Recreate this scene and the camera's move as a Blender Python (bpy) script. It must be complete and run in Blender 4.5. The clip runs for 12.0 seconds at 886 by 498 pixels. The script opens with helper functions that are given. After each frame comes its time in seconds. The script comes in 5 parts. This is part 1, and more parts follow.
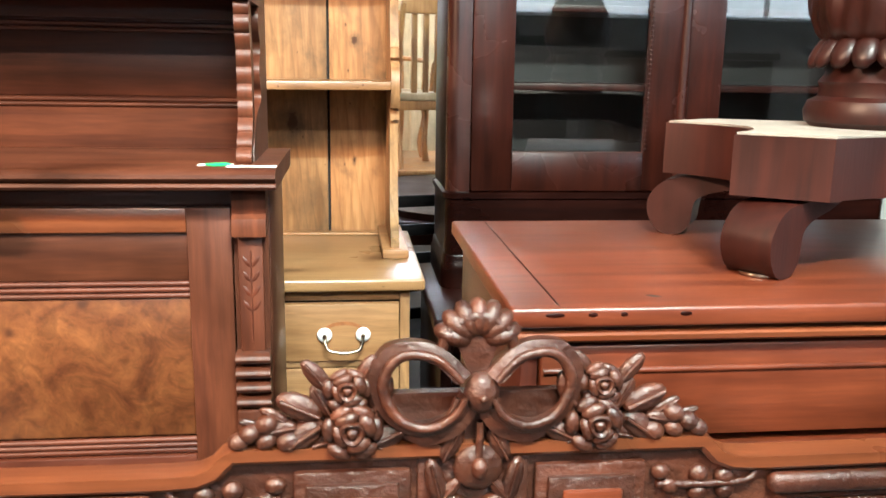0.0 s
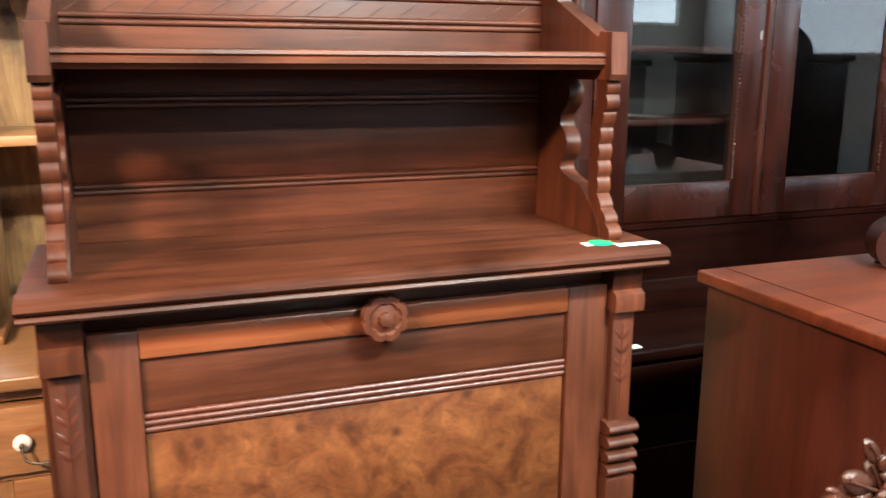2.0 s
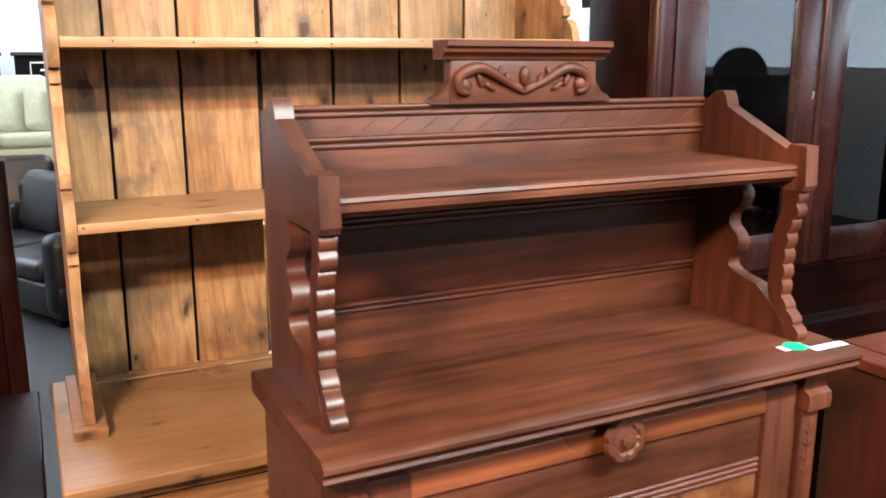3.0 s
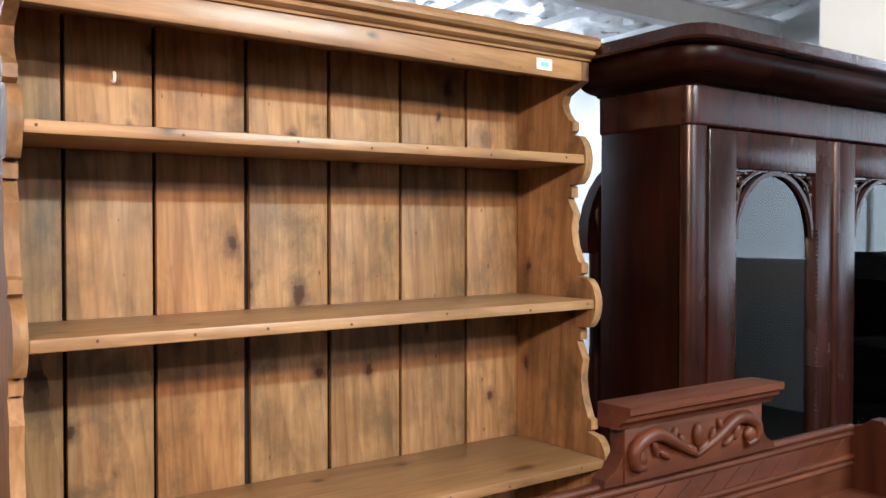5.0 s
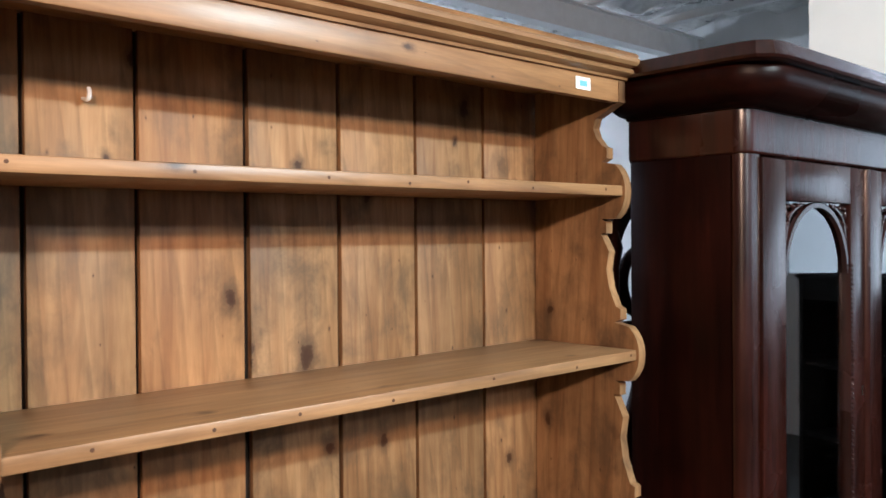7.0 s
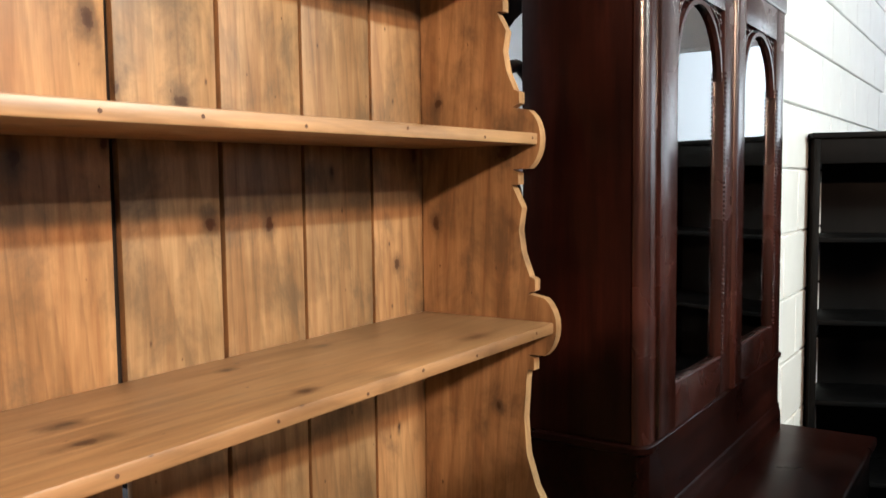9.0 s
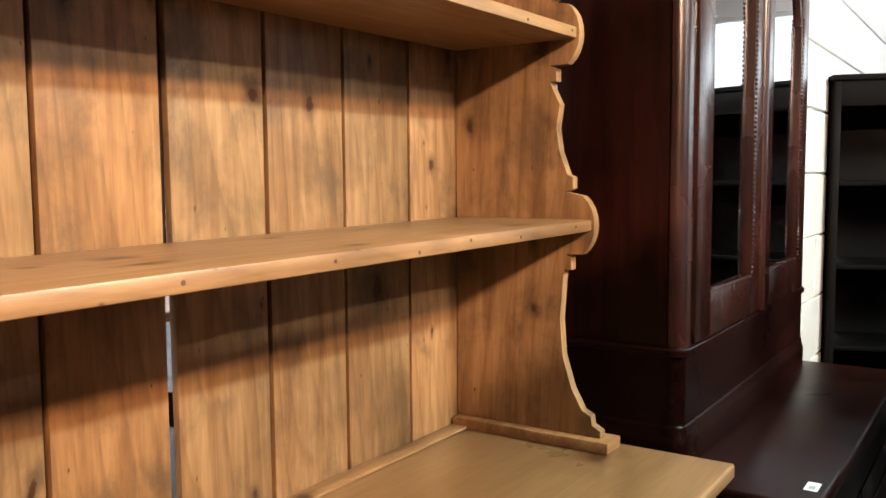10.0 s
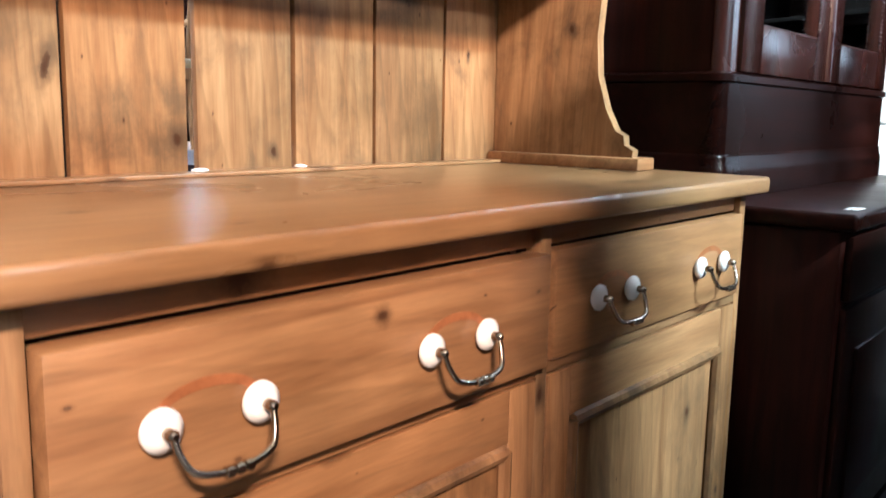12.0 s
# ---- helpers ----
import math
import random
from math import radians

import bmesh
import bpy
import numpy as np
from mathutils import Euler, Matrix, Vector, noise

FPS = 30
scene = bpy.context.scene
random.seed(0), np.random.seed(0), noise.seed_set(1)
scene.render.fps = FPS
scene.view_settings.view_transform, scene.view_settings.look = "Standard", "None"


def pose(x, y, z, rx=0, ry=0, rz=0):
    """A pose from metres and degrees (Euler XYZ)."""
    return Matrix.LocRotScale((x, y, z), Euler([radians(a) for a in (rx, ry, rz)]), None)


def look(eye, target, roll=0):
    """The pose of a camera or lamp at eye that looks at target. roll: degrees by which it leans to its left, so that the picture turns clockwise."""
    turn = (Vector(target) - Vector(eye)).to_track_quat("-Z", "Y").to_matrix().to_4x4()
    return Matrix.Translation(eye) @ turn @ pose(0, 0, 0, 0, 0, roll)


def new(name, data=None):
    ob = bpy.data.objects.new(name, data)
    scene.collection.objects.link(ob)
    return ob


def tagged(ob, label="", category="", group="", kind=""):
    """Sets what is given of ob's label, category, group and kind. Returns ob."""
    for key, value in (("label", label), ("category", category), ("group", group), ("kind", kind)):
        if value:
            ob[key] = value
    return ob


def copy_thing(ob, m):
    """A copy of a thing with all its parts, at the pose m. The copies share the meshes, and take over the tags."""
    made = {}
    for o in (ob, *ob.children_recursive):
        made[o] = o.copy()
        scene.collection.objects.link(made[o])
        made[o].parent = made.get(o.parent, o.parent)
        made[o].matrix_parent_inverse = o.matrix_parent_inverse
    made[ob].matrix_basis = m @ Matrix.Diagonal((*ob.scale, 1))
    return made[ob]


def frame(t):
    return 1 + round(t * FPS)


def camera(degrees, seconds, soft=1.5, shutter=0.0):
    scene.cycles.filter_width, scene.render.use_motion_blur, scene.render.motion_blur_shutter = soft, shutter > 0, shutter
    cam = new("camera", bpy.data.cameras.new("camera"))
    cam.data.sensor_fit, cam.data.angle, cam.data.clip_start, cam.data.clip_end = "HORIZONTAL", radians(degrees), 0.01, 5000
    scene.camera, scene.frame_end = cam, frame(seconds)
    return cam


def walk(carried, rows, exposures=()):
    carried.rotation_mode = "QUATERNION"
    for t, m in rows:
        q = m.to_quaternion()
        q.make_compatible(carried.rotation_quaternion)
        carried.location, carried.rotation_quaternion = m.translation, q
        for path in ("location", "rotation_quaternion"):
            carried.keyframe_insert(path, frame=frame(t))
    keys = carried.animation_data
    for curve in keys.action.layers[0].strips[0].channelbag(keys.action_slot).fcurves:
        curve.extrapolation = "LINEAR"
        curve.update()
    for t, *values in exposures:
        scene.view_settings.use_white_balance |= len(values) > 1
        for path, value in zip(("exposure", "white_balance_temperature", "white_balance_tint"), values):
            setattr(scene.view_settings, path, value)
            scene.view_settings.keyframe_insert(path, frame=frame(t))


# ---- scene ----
cam = camera(55.4, 12.0, 1.5, 0.22)
METRES, EYE, TILT, LEAN, TURN = 3.8, 1.41, 0.0, 0.0, -6.5
ROWS = [
    (0.0, 0.0, 0.0, 0.0, 0.2, -12.15, -0.91),
    (0.5, -0.0616, -0.0051, 0.0189, -7.26, -12.06, -0.12),
    (1.0, -0.1124, 0.003, 0.0204, -12.04, -12.28, 0.03),
    (1.5, -0.1672, 0.0283, 0.0271, -13.58, -12.48, -0.17),
    (2.0, -0.2364, 0.0281, 0.0322, -14.22, -12.49, -0.25),
    (2.5, -0.2979, 0.0365, 0.0576, -16.35, -12.98, -0.17),
    (3.0, -0.3482, 0.0674, 0.0784, -19.81, -12.44, -0.01),
    (3.5, -0.403, 0.0943, 0.0988, -23.78, -7.95, 0.28),
    (5.5, -0.4004, 0.2192, 0.147, -28.7, -0.63, -0.01),
    (6.0, -0.3994, 0.2485, 0.1545, -25.92, -0.64, -0.25),
    (6.5, -0.4197, 0.2732, 0.1671, -29.73, -0.5, 0.13),
    (8.5, -0.4383, 0.3599, 0.098, -48.51, -3.02, 0.77),
    (9.0, -0.4361, 0.3694, 0.0678, -49.24, -4.41, 0.69),
    (9.5, -0.4435, 0.3724, 0.0365, -49.41, -4.72, 0.55),
    (10.0, -0.4495, 0.3883, 0.0134, -49.48, -4.86, 0.42),
    (10.5, -0.4529, 0.3831, -0.003, -49.29, -5.65, 0.15),
    (11.0, -0.435, 0.3689, -0.0378, -48.41, -7.61, -0.26),
    (11.5, -0.4383, 0.3582, -0.0692, -46.12, -8.74, -0.7),
    (12.0, -0.432, 0.3511, -0.1126, -42.6, -9.06, -1.09),
]
walk(cam, [(t, pose(0, 0, EYE, TILT, LEAN, TURN) @ pose(METRES * x, METRES * y, METRES * z, 90 + pitch, roll, yaw)) for t, x, y, z, yaw, pitch, roll in ROWS],
     exposures=[(0.0, -0.15, 5600, 10), (0.5, -0.15, 5550, 10), (1.5, -0.25, 5550, 10), (2.5, -0.45, 5500, 10), (3.5, -0.6, 5150, 10), (5.5, -1.5, 5250, 10), (6.5, -1.55, 5050, 10),
                (8.5, -1.22, 5450, 10), (9.5, -0.85, 5700, 10), (10.5, -0.62, 5800, 10), (11.0, -0.65, 5750, 10), (11.5, -0.28, 5300, 9), (12.0, 0.0, 4850, 8)])

# ---- light ----
world = bpy.data.worlds.new("hall_air")
scene.world = world
world.use_nodes = True
world.node_tree.nodes["Background"].inputs[0].default_value = (0.9, 0.95, 1.0, 1)
world.node_tree.nodes["Background"].inputs[1].default_value = 0.25


# ---- materials ----
def nodes_of(name):
    m = bpy.data.materials.new(name)
    m.use_nodes = True
    nt = m.node_tree
    return m, nt, nt.nodes["Principled BSDF"]


def coords(nt, scale, shift=True):
    """Object coordinates, moved by a random step for each object, then stretched."""
    tc = nt.nodes.new("ShaderNodeTexCoord")
    out = tc.outputs["Object"]
    if shift:
        info = nt.nodes.new("ShaderNodeObjectInfo")
        mul = nt.nodes.new("ShaderNodeVectorMath")
        mul.operation = "MULTIPLY_ADD"
        mul.inputs[1].default_value = (7.3, 5.1, 9.7)
        nt.links.new(info.outputs["Random"], mul.inputs[0])
        nt.links.new(out, mul.inputs[2])
        out = mul.outputs[0]
    mp = nt.nodes.new("ShaderNodeMapping")
    mp.inputs["Scale"].default_value = scale
    nt.links.new(out, mp.inputs["Vector"])
    return mp.outputs[0]


def noise_tex(nt, vec, scale, detail=4, rough=0.55, distort=0.0):
    n = nt.nodes.new("ShaderNodeTexNoise")
    n.inputs["Scale"].default_value = scale
    n.inputs["Detail"].default_value = detail
    n.inputs["Roughness"].default_value = rough
    n.inputs["Distortion"].default_value = distort
    nt.links.new(vec, n.inputs["Vector"])
    return n.outputs["Fac"]


def ramp(nt, fac, stops):
    r = nt.nodes.new("ShaderNodeValToRGB")
    els = r.color_ramp.elements
    while len(els) < len(stops):
        els.new(0.5)
    for e, (p, c) in zip(els, stops):
        e.position = p
        e.color = (*c, 1) if len(c) == 3 else c
    nt.links.new(fac, r.inputs[0])
    return r.outputs[0]


def mix(nt, fac, a, b, kind="MIX"):
    m = nt.nodes.new("ShaderNodeMix")
    m.data_type, m.blend_type = "RGBA", kind
    for k, v in ((0, fac), (6, a), (7, b)):
        if isinstance(v, (int, float)):
            m.inputs[k].default_value = v
        elif isinstance(v, tuple):
            m.inputs[k].default_value = (*v, 1)
        else:
            nt.links.new(v, m.inputs[k])
    return m.outputs[2]


def grey(v):
    return (v, v, v)


def bump(nt, bsdf, height, strength, dist=0.002):
    b = nt.nodes.new("ShaderNodeBump")
    b.inputs["Strength"].default_value = strength
    b.inputs["Distance"].default_value = dist
    nt.links.new(height, b.inputs["Height"])
    nt.links.new(b.outputs[0], bsdf.inputs["Normal"])


def scalar(nt, kind, a, b, c=None):
    m = nt.nodes.new("ShaderNodeMath")
    m.operation = kind
    for k, v in enumerate((a, b, c)):
        if isinstance(v, (int, float)):
            m.inputs[k].default_value = v
        elif v is not None:
            nt.links.new(v, m.inputs[k])
    return m.outputs[0]


def knot_layer(nt, col, along, warp_by, cells, sizes, keep_range, strength, core, smudge):
    """Knots scattered one to a cell at most, ragged, of many sizes, drawn out a little along the grain."""
    base = coords(nt, (1, 1, 1))
    comb = nt.nodes.new("ShaderNodeCombineXYZ")
    across = [0.0 if n == along else cells[0] for n in range(3)]
    length = [cells[1] if n == along else 0.0 for n in range(3)]
    for k, v in enumerate((across, length)):
        dot = nt.nodes.new("ShaderNodeVectorMath")
        dot.operation = "DOT_PRODUCT"
        dot.inputs[1].default_value = v
        nt.links.new(base, dot.inputs[0])
        nt.links.new(dot.outputs["Value"], comb.inputs[k])
    warp = nt.nodes.new("ShaderNodeVectorMath")
    warp.operation = "MULTIPLY_ADD"
    warp.inputs[1].default_value = (0.5, 0.4, 0.0)
    nt.links.new(warp_by, warp.inputs[0])
    nt.links.new(comb.outputs[0], warp.inputs[2])
    v = nt.nodes.new("ShaderNodeTexVoronoi")
    v.voronoi_dimensions = "2D"
    v.inputs["Scale"].default_value = 1.0
    nt.links.new(warp.outputs[0], v.inputs["Vector"])
    rnd = nt.nodes.new("ShaderNodeSeparateColor")
    nt.links.new(v.outputs["Color"], rnd.inputs[0])
    size = scalar(nt, "MULTIPLY_ADD", rnd.outputs[1], sizes[1], sizes[0])
    d = scalar(nt, "MULTIPLY", v.outputs["Distance"], size)
    ragged = scalar(nt, "MULTIPLY_ADD", noise_tex(nt, base, 70, 4, 0.65), 0.22, d)
    on = ramp(nt, rnd.outputs[0], [(keep_range[0], grey(0.0)), (keep_range[1], grey(1.0))])
    if smudge:
        wide = scalar(nt, "MULTIPLY_ADD", noise_tex(nt, base, 16, 5, 0.65), 0.9, d)
        sm = mix(nt, 1.0, ramp(nt, wide, [(0.50, grey(strength * 0.72)), (0.80, grey(0.0))]), on, "MULTIPLY")
        col = mix(nt, sm, col, smudge)
    kn = ramp(nt, ragged, [(0.15, grey(strength)), (0.205, grey(strength * 0.85)), (0.235, grey(strength * 0.34)), (0.36, grey(0.0))])
    return mix(nt, mix(nt, 1.0, kn, on, "MULTIPLY"), col, core)


def wood(name, dark, light, axis="x", rough=0.4, knots=0.0, rings=0.0, blotch=0.35, coat=0.0, fine=0.5, piece=0.25, stain=None, gloss=0.5):
    """Timber with its grain along one axis. knots: how dark they are; piece: how far pieces differ."""
    m, nt, bsdf = nodes_of(name)
    along = "xyz".index(axis)
    sc = [1.0, 1.0, 1.0]
    sc[along] = 0.07
    vec = coords(nt, sc)
    bands = noise_tex(nt, vec, 34, 4, 0.55, 0.7)
    fibre = noise_tex(nt, vec, 170, 4, 0.65)
    col = ramp(nt, bands, [(0.28, dark), (0.72, light)])
    line = ramp(nt, fibre, [(0.35, grey(1 - fine)), (0.62, grey(1.0))])
    col = mix(nt, 0.75, col, line, "MULTIPLY")
    if rings:
        wv = nt.nodes.new("ShaderNodeTexWave")
        wv.wave_type, wv.bands_direction, wv.wave_profile = "BANDS", "DIAGONAL", "SAW"
        for key, val in (("Scale", 15.0), ("Distortion", 11.0), ("Detail", 2.0), ("Detail Scale", 0.45), ("Detail Roughness", 0.55)):
            wv.inputs[key].default_value = val
        ws = [1.0, 1.0, 1.0]
        ws[along] = 0.13
        nt.links.new(coords(nt, ws), wv.inputs["Vector"])
        col = mix(nt, rings, col, ramp(nt, wv.outputs["Fac"], [(0.0, grey(1.0)), (0.7, grey(0.86)), (0.93, grey(0.52)), (1.0, grey(0.9))]), "MULTIPLY")
    big = noise_tex(nt, coords(nt, (1, 1, 1)), 3.2, 4, 0.55, 0.4)
    col = mix(nt, 1.0, col, ramp(nt, big, [(0.3, grey(1 - blotch)), (0.68, grey(1.06))]), "MULTIPLY")
    if stain:
        ss = [1.25, 1.25, 1.25]
        ss[along] = 0.8
        st = noise_tex(nt, coords(nt, ss), 7.0, 7, 0.66, 0.35)
        col = mix(nt, ramp(nt, st, [(0.47, grey(0.0)), (0.55, grey(0.24)), (0.66, grey(0.66))]), col, stain)
    if knots:
        dark_knot = (dark[0] * 0.17, dark[1] * 0.13, dark[2] * 0.12)
        # a few broad knots with a smudge beside them, then many pin knots
        col = knot_layer(nt, col, along, big, (6.0, 3.8), (0.9, 3.6), (0.34, 0.44), knots, dark_knot, stain or dark_knot)
        col = knot_layer(nt, col, along, big, (13.0, 6.5), (4.0, 6.0), (0.58, 0.66), knots * 0.85, dark_knot, None)
    info = nt.nodes.new("ShaderNodeObjectInfo")
    col = mix(nt, 1.0, col, ramp(nt, info.outputs["Random"], [(0.0, grey(1 - piece)), (0.35, (1.0, 1 - piece * 0.35, 1 - piece * 0.7)), (0.7, grey(1.0)), (1.0, (1.0 - piece * 0.4, 1.0 - piece * 0.25, 1.0 - piece * 0.1))]), "MULTIPLY")
    nt.links.new(col, bsdf.inputs["Base Color"])
    rr = ramp(nt, big, [(0.3, grey(rough * 0.8)), (0.7, grey(min(1, rough * 1.25)))])
    nt.links.new(rr, bsdf.inputs["Roughness"])
    bsdf.inputs["Specular IOR Level"].default_value = gloss
    bsdf.inputs["Coat Weight"].default_value = coat
    bsdf.inputs["Coat Roughness"].default_value = 0.28
    bump(nt, bsdf, fibre, 0.22, 0.0012)
    return m


def burl_wood(name):
    m, nt, bsdf = nodes_of(name)
    v1 = coords(nt, (1, 1, 1))
    a = noise_tex(nt, v1, 13, 7, 0.66, 0.9)
    b = noise_tex(nt, v1, 38, 5, 0.6, 1.2)
    col = ramp(nt, a, [(0.3, (0.042, 0.012, 0.005)), (0.48, (0.098, 0.033, 0.011)), (0.7, (0.165, 0.063, 0.020))])
    col = mix(nt, 0.6, col, ramp(nt, b, [(0.36, grey(0.45)), (0.6, grey(1.05))]), "MULTIPLY")
    v = nt.nodes.new("ShaderNodeTexVoronoi")
    v.inputs["Scale"].default_value = 17
    nt.links.new(v1, v.inputs["Vector"])
    col = mix(nt, ramp(nt, v.outputs["Distance"], [(0.05, grey(0.85)), (0.20, grey(0.0))]), col, (0.035, 0.012, 0.006))
    nt.links.new(col, bsdf.inputs["Base Color"])
    bsdf.inputs["Roughness"].default_value = 0.34
    bsdf.inputs["Coat Weight"].default_value = 0.15
    bump(nt, bsdf, b, 0.08, 0.001)
    return m


def plain(name, col, rough=0.5, metal=0.0, vary=0.2, scale=8, bumpy=0.0):
    m, nt, bsdf = nodes_of(name)
    n = noise_tex(nt, coords(nt, (1, 1, 1)), scale, 6, 0.6)
    lo = tuple(c * (1 - vary) for c in col)
    hi = tuple(min(1.0, c * (1 + vary * 0.5)) for c in col)
    nt.links.new(ramp(nt, n, [(0.3, lo), (0.7, hi)]), bsdf.inputs["Base Color"])
    nt.links.new(ramp(nt, n, [(0.3, grey(rough * 0.85)), (0.7, grey(min(1, rough * 1.15)))]), bsdf.inputs["Roughness"])
    bsdf.inputs["Metallic"].default_value = metal
    if bumpy:
        bump(nt, bsdf, noise_tex(nt, coords(nt, (1, 1, 1)), scale * 9, 4, 0.6), bumpy, 0.003)
    return m


def glowing(name, col, strength):
    m, nt, bsdf = nodes_of(name)
    bsdf.inputs["Base Color"].default_value = (0.9, 0.9, 0.9, 1)
    bsdf.inputs["Emission Color"].default_value = (*col, 1)
    bsdf.inputs["Emission Strength"].default_value = strength
    return m


def glass_mat(name, tint=(0.87, 0.90, 0.89)):
    m, nt, bsdf = nodes_of(name)
    nt.nodes.remove(bsdf)
    tr = nt.nodes.new("ShaderNodeBsdfTransparent")
    tr.inputs[0].default_value = (*tint, 1)
    gl = nt.nodes.new("ShaderNodeBsdfGlossy")
    gl.inputs["Roughness"].default_value = 0.02
    fr = nt.nodes.new("ShaderNodeFresnel")
    fr.inputs["IOR"].default_value = 1.52
    boost = nt.nodes.new("ShaderNodeMath")
    boost.operation = "MULTIPLY"
    boost.inputs[1].default_value = 1.95
    boost.use_clamp = True
    nt.links.new(fr.outputs[0], boost.inputs[0])
    mx = nt.nodes.new("ShaderNodeMixShader")
    nt.links.new(boost.outputs[0], mx.inputs[0])
    nt.links.new(tr.outputs[0], mx.inputs[1])
    nt.links.new(gl.outputs[0], mx.inputs[2])
    nt.links.new(mx.outputs[0], nt.nodes["Material Output"].inputs[0])
    return m


PINE_D, PINE_L = (0.268, 0.137, 0.056), (0.455, 0.267, 0.121)
M_PINE_Z = wood("pine_upright", PINE_D, PINE_L, "z", 0.5, knots=0.97, rings=0.42, blotch=0.42, fine=0.2, piece=0.26, stain=(0.080, 0.054, 0.032), gloss=0.25)
M_PINE_X = wood("pine_lengthwise", PINE_D, PINE_L, "x", 0.42, knots=0.9, rings=0.3, blotch=0.35, fine=0.22, coat=0.08)
M_PINE_TOP = wood("pine_worktop", (0.31, 0.168, 0.068), (0.42, 0.247, 0.108), "x", 0.3, knots=0.7, rings=0.2, blotch=0.28, fine=0.2, coat=0.35)
M_WAL_X = wood("walnut_lengthwise", (0.042, 0.0122, 0.0065), (0.128, 0.0405, 0.0178), "x", 0.44, blotch=0.6, coat=0.0, fine=0.3, gloss=0.22)
M_WAL_Z = wood("walnut_upright", (0.042, 0.0122, 0.0065), (0.120, 0.0380, 0.0170), "z", 0.38, blotch=0.55, coat=0.0, fine=0.3, gloss=0.35)
M_WAL_DK = wood("walnut_dark", (0.05, 0.014, 0.008), (0.115, 0.031, 0.014), "x", 0.38, blotch=0.4, coat=0.15, fine=0.3)
M_BURL = burl_wood("burr_walnut")
M_RUB = plain("old_rub_mark", (0.30, 0.115, 0.04), 0.45, vary=0.3, scale=60)
M_MAH_X = wood("mahogany_lengthwise", (0.072, 0.0150, 0.0062), (0.150, 0.0355, 0.0125), "x", 0.33, blotch=0.5, coat=0.12, fine=0.25, piece=0.12, gloss=0.45)
# Darker than the lengthwise mahogany: the chest side's shade is in this colour.
M_MAH_Z_SHADED = wood("mahogany_upright_shaded", (0.034, 0.007, 0.0034), (0.066, 0.0145, 0.0063), "z", 0.36, blotch=0.4, coat=0.05, fine=0.25, piece=0.12)
M_ORANGE = wood("mahogany_worn_edge", (0.125, 0.034, 0.012), (0.215, 0.064, 0.021), "x", 0.32, blotch=0.3, coat=0.3, fine=0.25)
M_CARVE = wood("carved_mahogany", (0.030, 0.0085, 0.0045), (0.100, 0.031, 0.0145), "x", 0.32, blotch=0.65, coat=0.18, fine=0.2, piece=0.2)
carve_nodes = M_CARVE.node_tree
bump(carve_nodes, carve_nodes.nodes["Principled BSDF"], noise_tex(carve_nodes, coords(carve_nodes, (1, 1, 1)), 60, 5, 0.65), 0.75, 0.007)
M_DARK_Z = wood("dark_mahogany_upright", (0.009, 0.0023, 0.0016), (0.030, 0.0062, 0.0034), "z", 0.36, blotch=0.65, gloss=0.12, fine=0.3, piece=0.15)
M_DARK_X = wood("dark_mahogany_lengthwise", (0.007, 0.0019, 0.0014), (0.022, 0.0048, 0.0028), "x", 0.32, blotch=0.6, gloss=0.1, fine=0.3, piece=0.15)
M_DARK_F = wood("polished_dark_mahogany", (0.013, 0.0032, 0.002), (0.040, 0.0085, 0.0045), "z", 0.24, blotch=0.5, gloss=0.5, coat=0.25, fine=0.25, piece=0.15)
M_PED = wood("pedestal_mahogany", (0.018, 0.0038, 0.0025), (0.042, 0.0085, 0.0048), "z", 0.45, blotch=0.55, gloss=0.25, coat=0.05, fine=0.15, piece=0.15)
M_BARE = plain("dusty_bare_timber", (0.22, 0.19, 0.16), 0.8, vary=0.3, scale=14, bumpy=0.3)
M_BLACK = wood("black_stained_timber", (0.0015, 0.0014, 0.0016), (0.0035, 0.003, 0.0032), "z", 0.6, blotch=0.3, fine=0.3)
M_BLACK.node_tree.nodes["Principled BSDF"].inputs["Specular IOR Level"].default_value = 0.08
# Near-black timber: the shade behind the glass is put into the colour.
M_INSIDE_SHADE = wood("cabinet_inside_shade", (0.005, 0.003, 0.0025), (0.010, 0.006, 0.005), "z", 0.6, blotch=0.3)
M_CHINA = plain("white_porcelain", (0.84, 0.85, 0.86), 0.12, vary=0.04)
M_BRASS = plain("aged_nickel", (0.42, 0.37, 0.30), 0.22, 1.0, vary=0.25, scale=40)
M_PAPER = plain("white_paper", (0.82, 0.82, 0.80), 0.7, vary=0.05)
M_GREEN = plain("green_sticker", (0.03, 0.50, 0.16), 0.5, vary=0.05)
M_BLUE = plain("pale_blue_print", (0.16, 0.42, 0.55), 0.6, vary=0.05)
M_GREYPRINT = plain("grey_print", (0.35, 0.35, 0.36), 0.6, vary=0.05)
M_NAIL = plain("rusty_nail_hole", (0.09, 0.042, 0.02), 0.8, vary=0.4, scale=90)
# Black for sheets that stand in for shade in gaps, and for a chip.
M_GAP_SHADE_CHIP = plain("gap_shade_and_chip_black", (0.012, 0.009, 0.007), 0.8, vary=0.3)
M_CONCRETE = plain("dark_concrete", (0.05, 0.047, 0.044), 0.6, vary=0.35, scale=3, bumpy=0.15)
M_BLOCK = plain("white_painted_block", (0.62, 0.63, 0.63), 0.6, vary=0.08, scale=5, bumpy=0.5)
M_WALL = plain("white_painted_wall", (0.80, 0.81, 0.80), 0.7, vary=0.06, scale=2)
# Grey of the unseen walls, kept low so less light bounces back.
M_DULLWALL = plain("unseen_wall_grey", (0.24, 0.23, 0.21), 0.85, vary=0.2, scale=2)
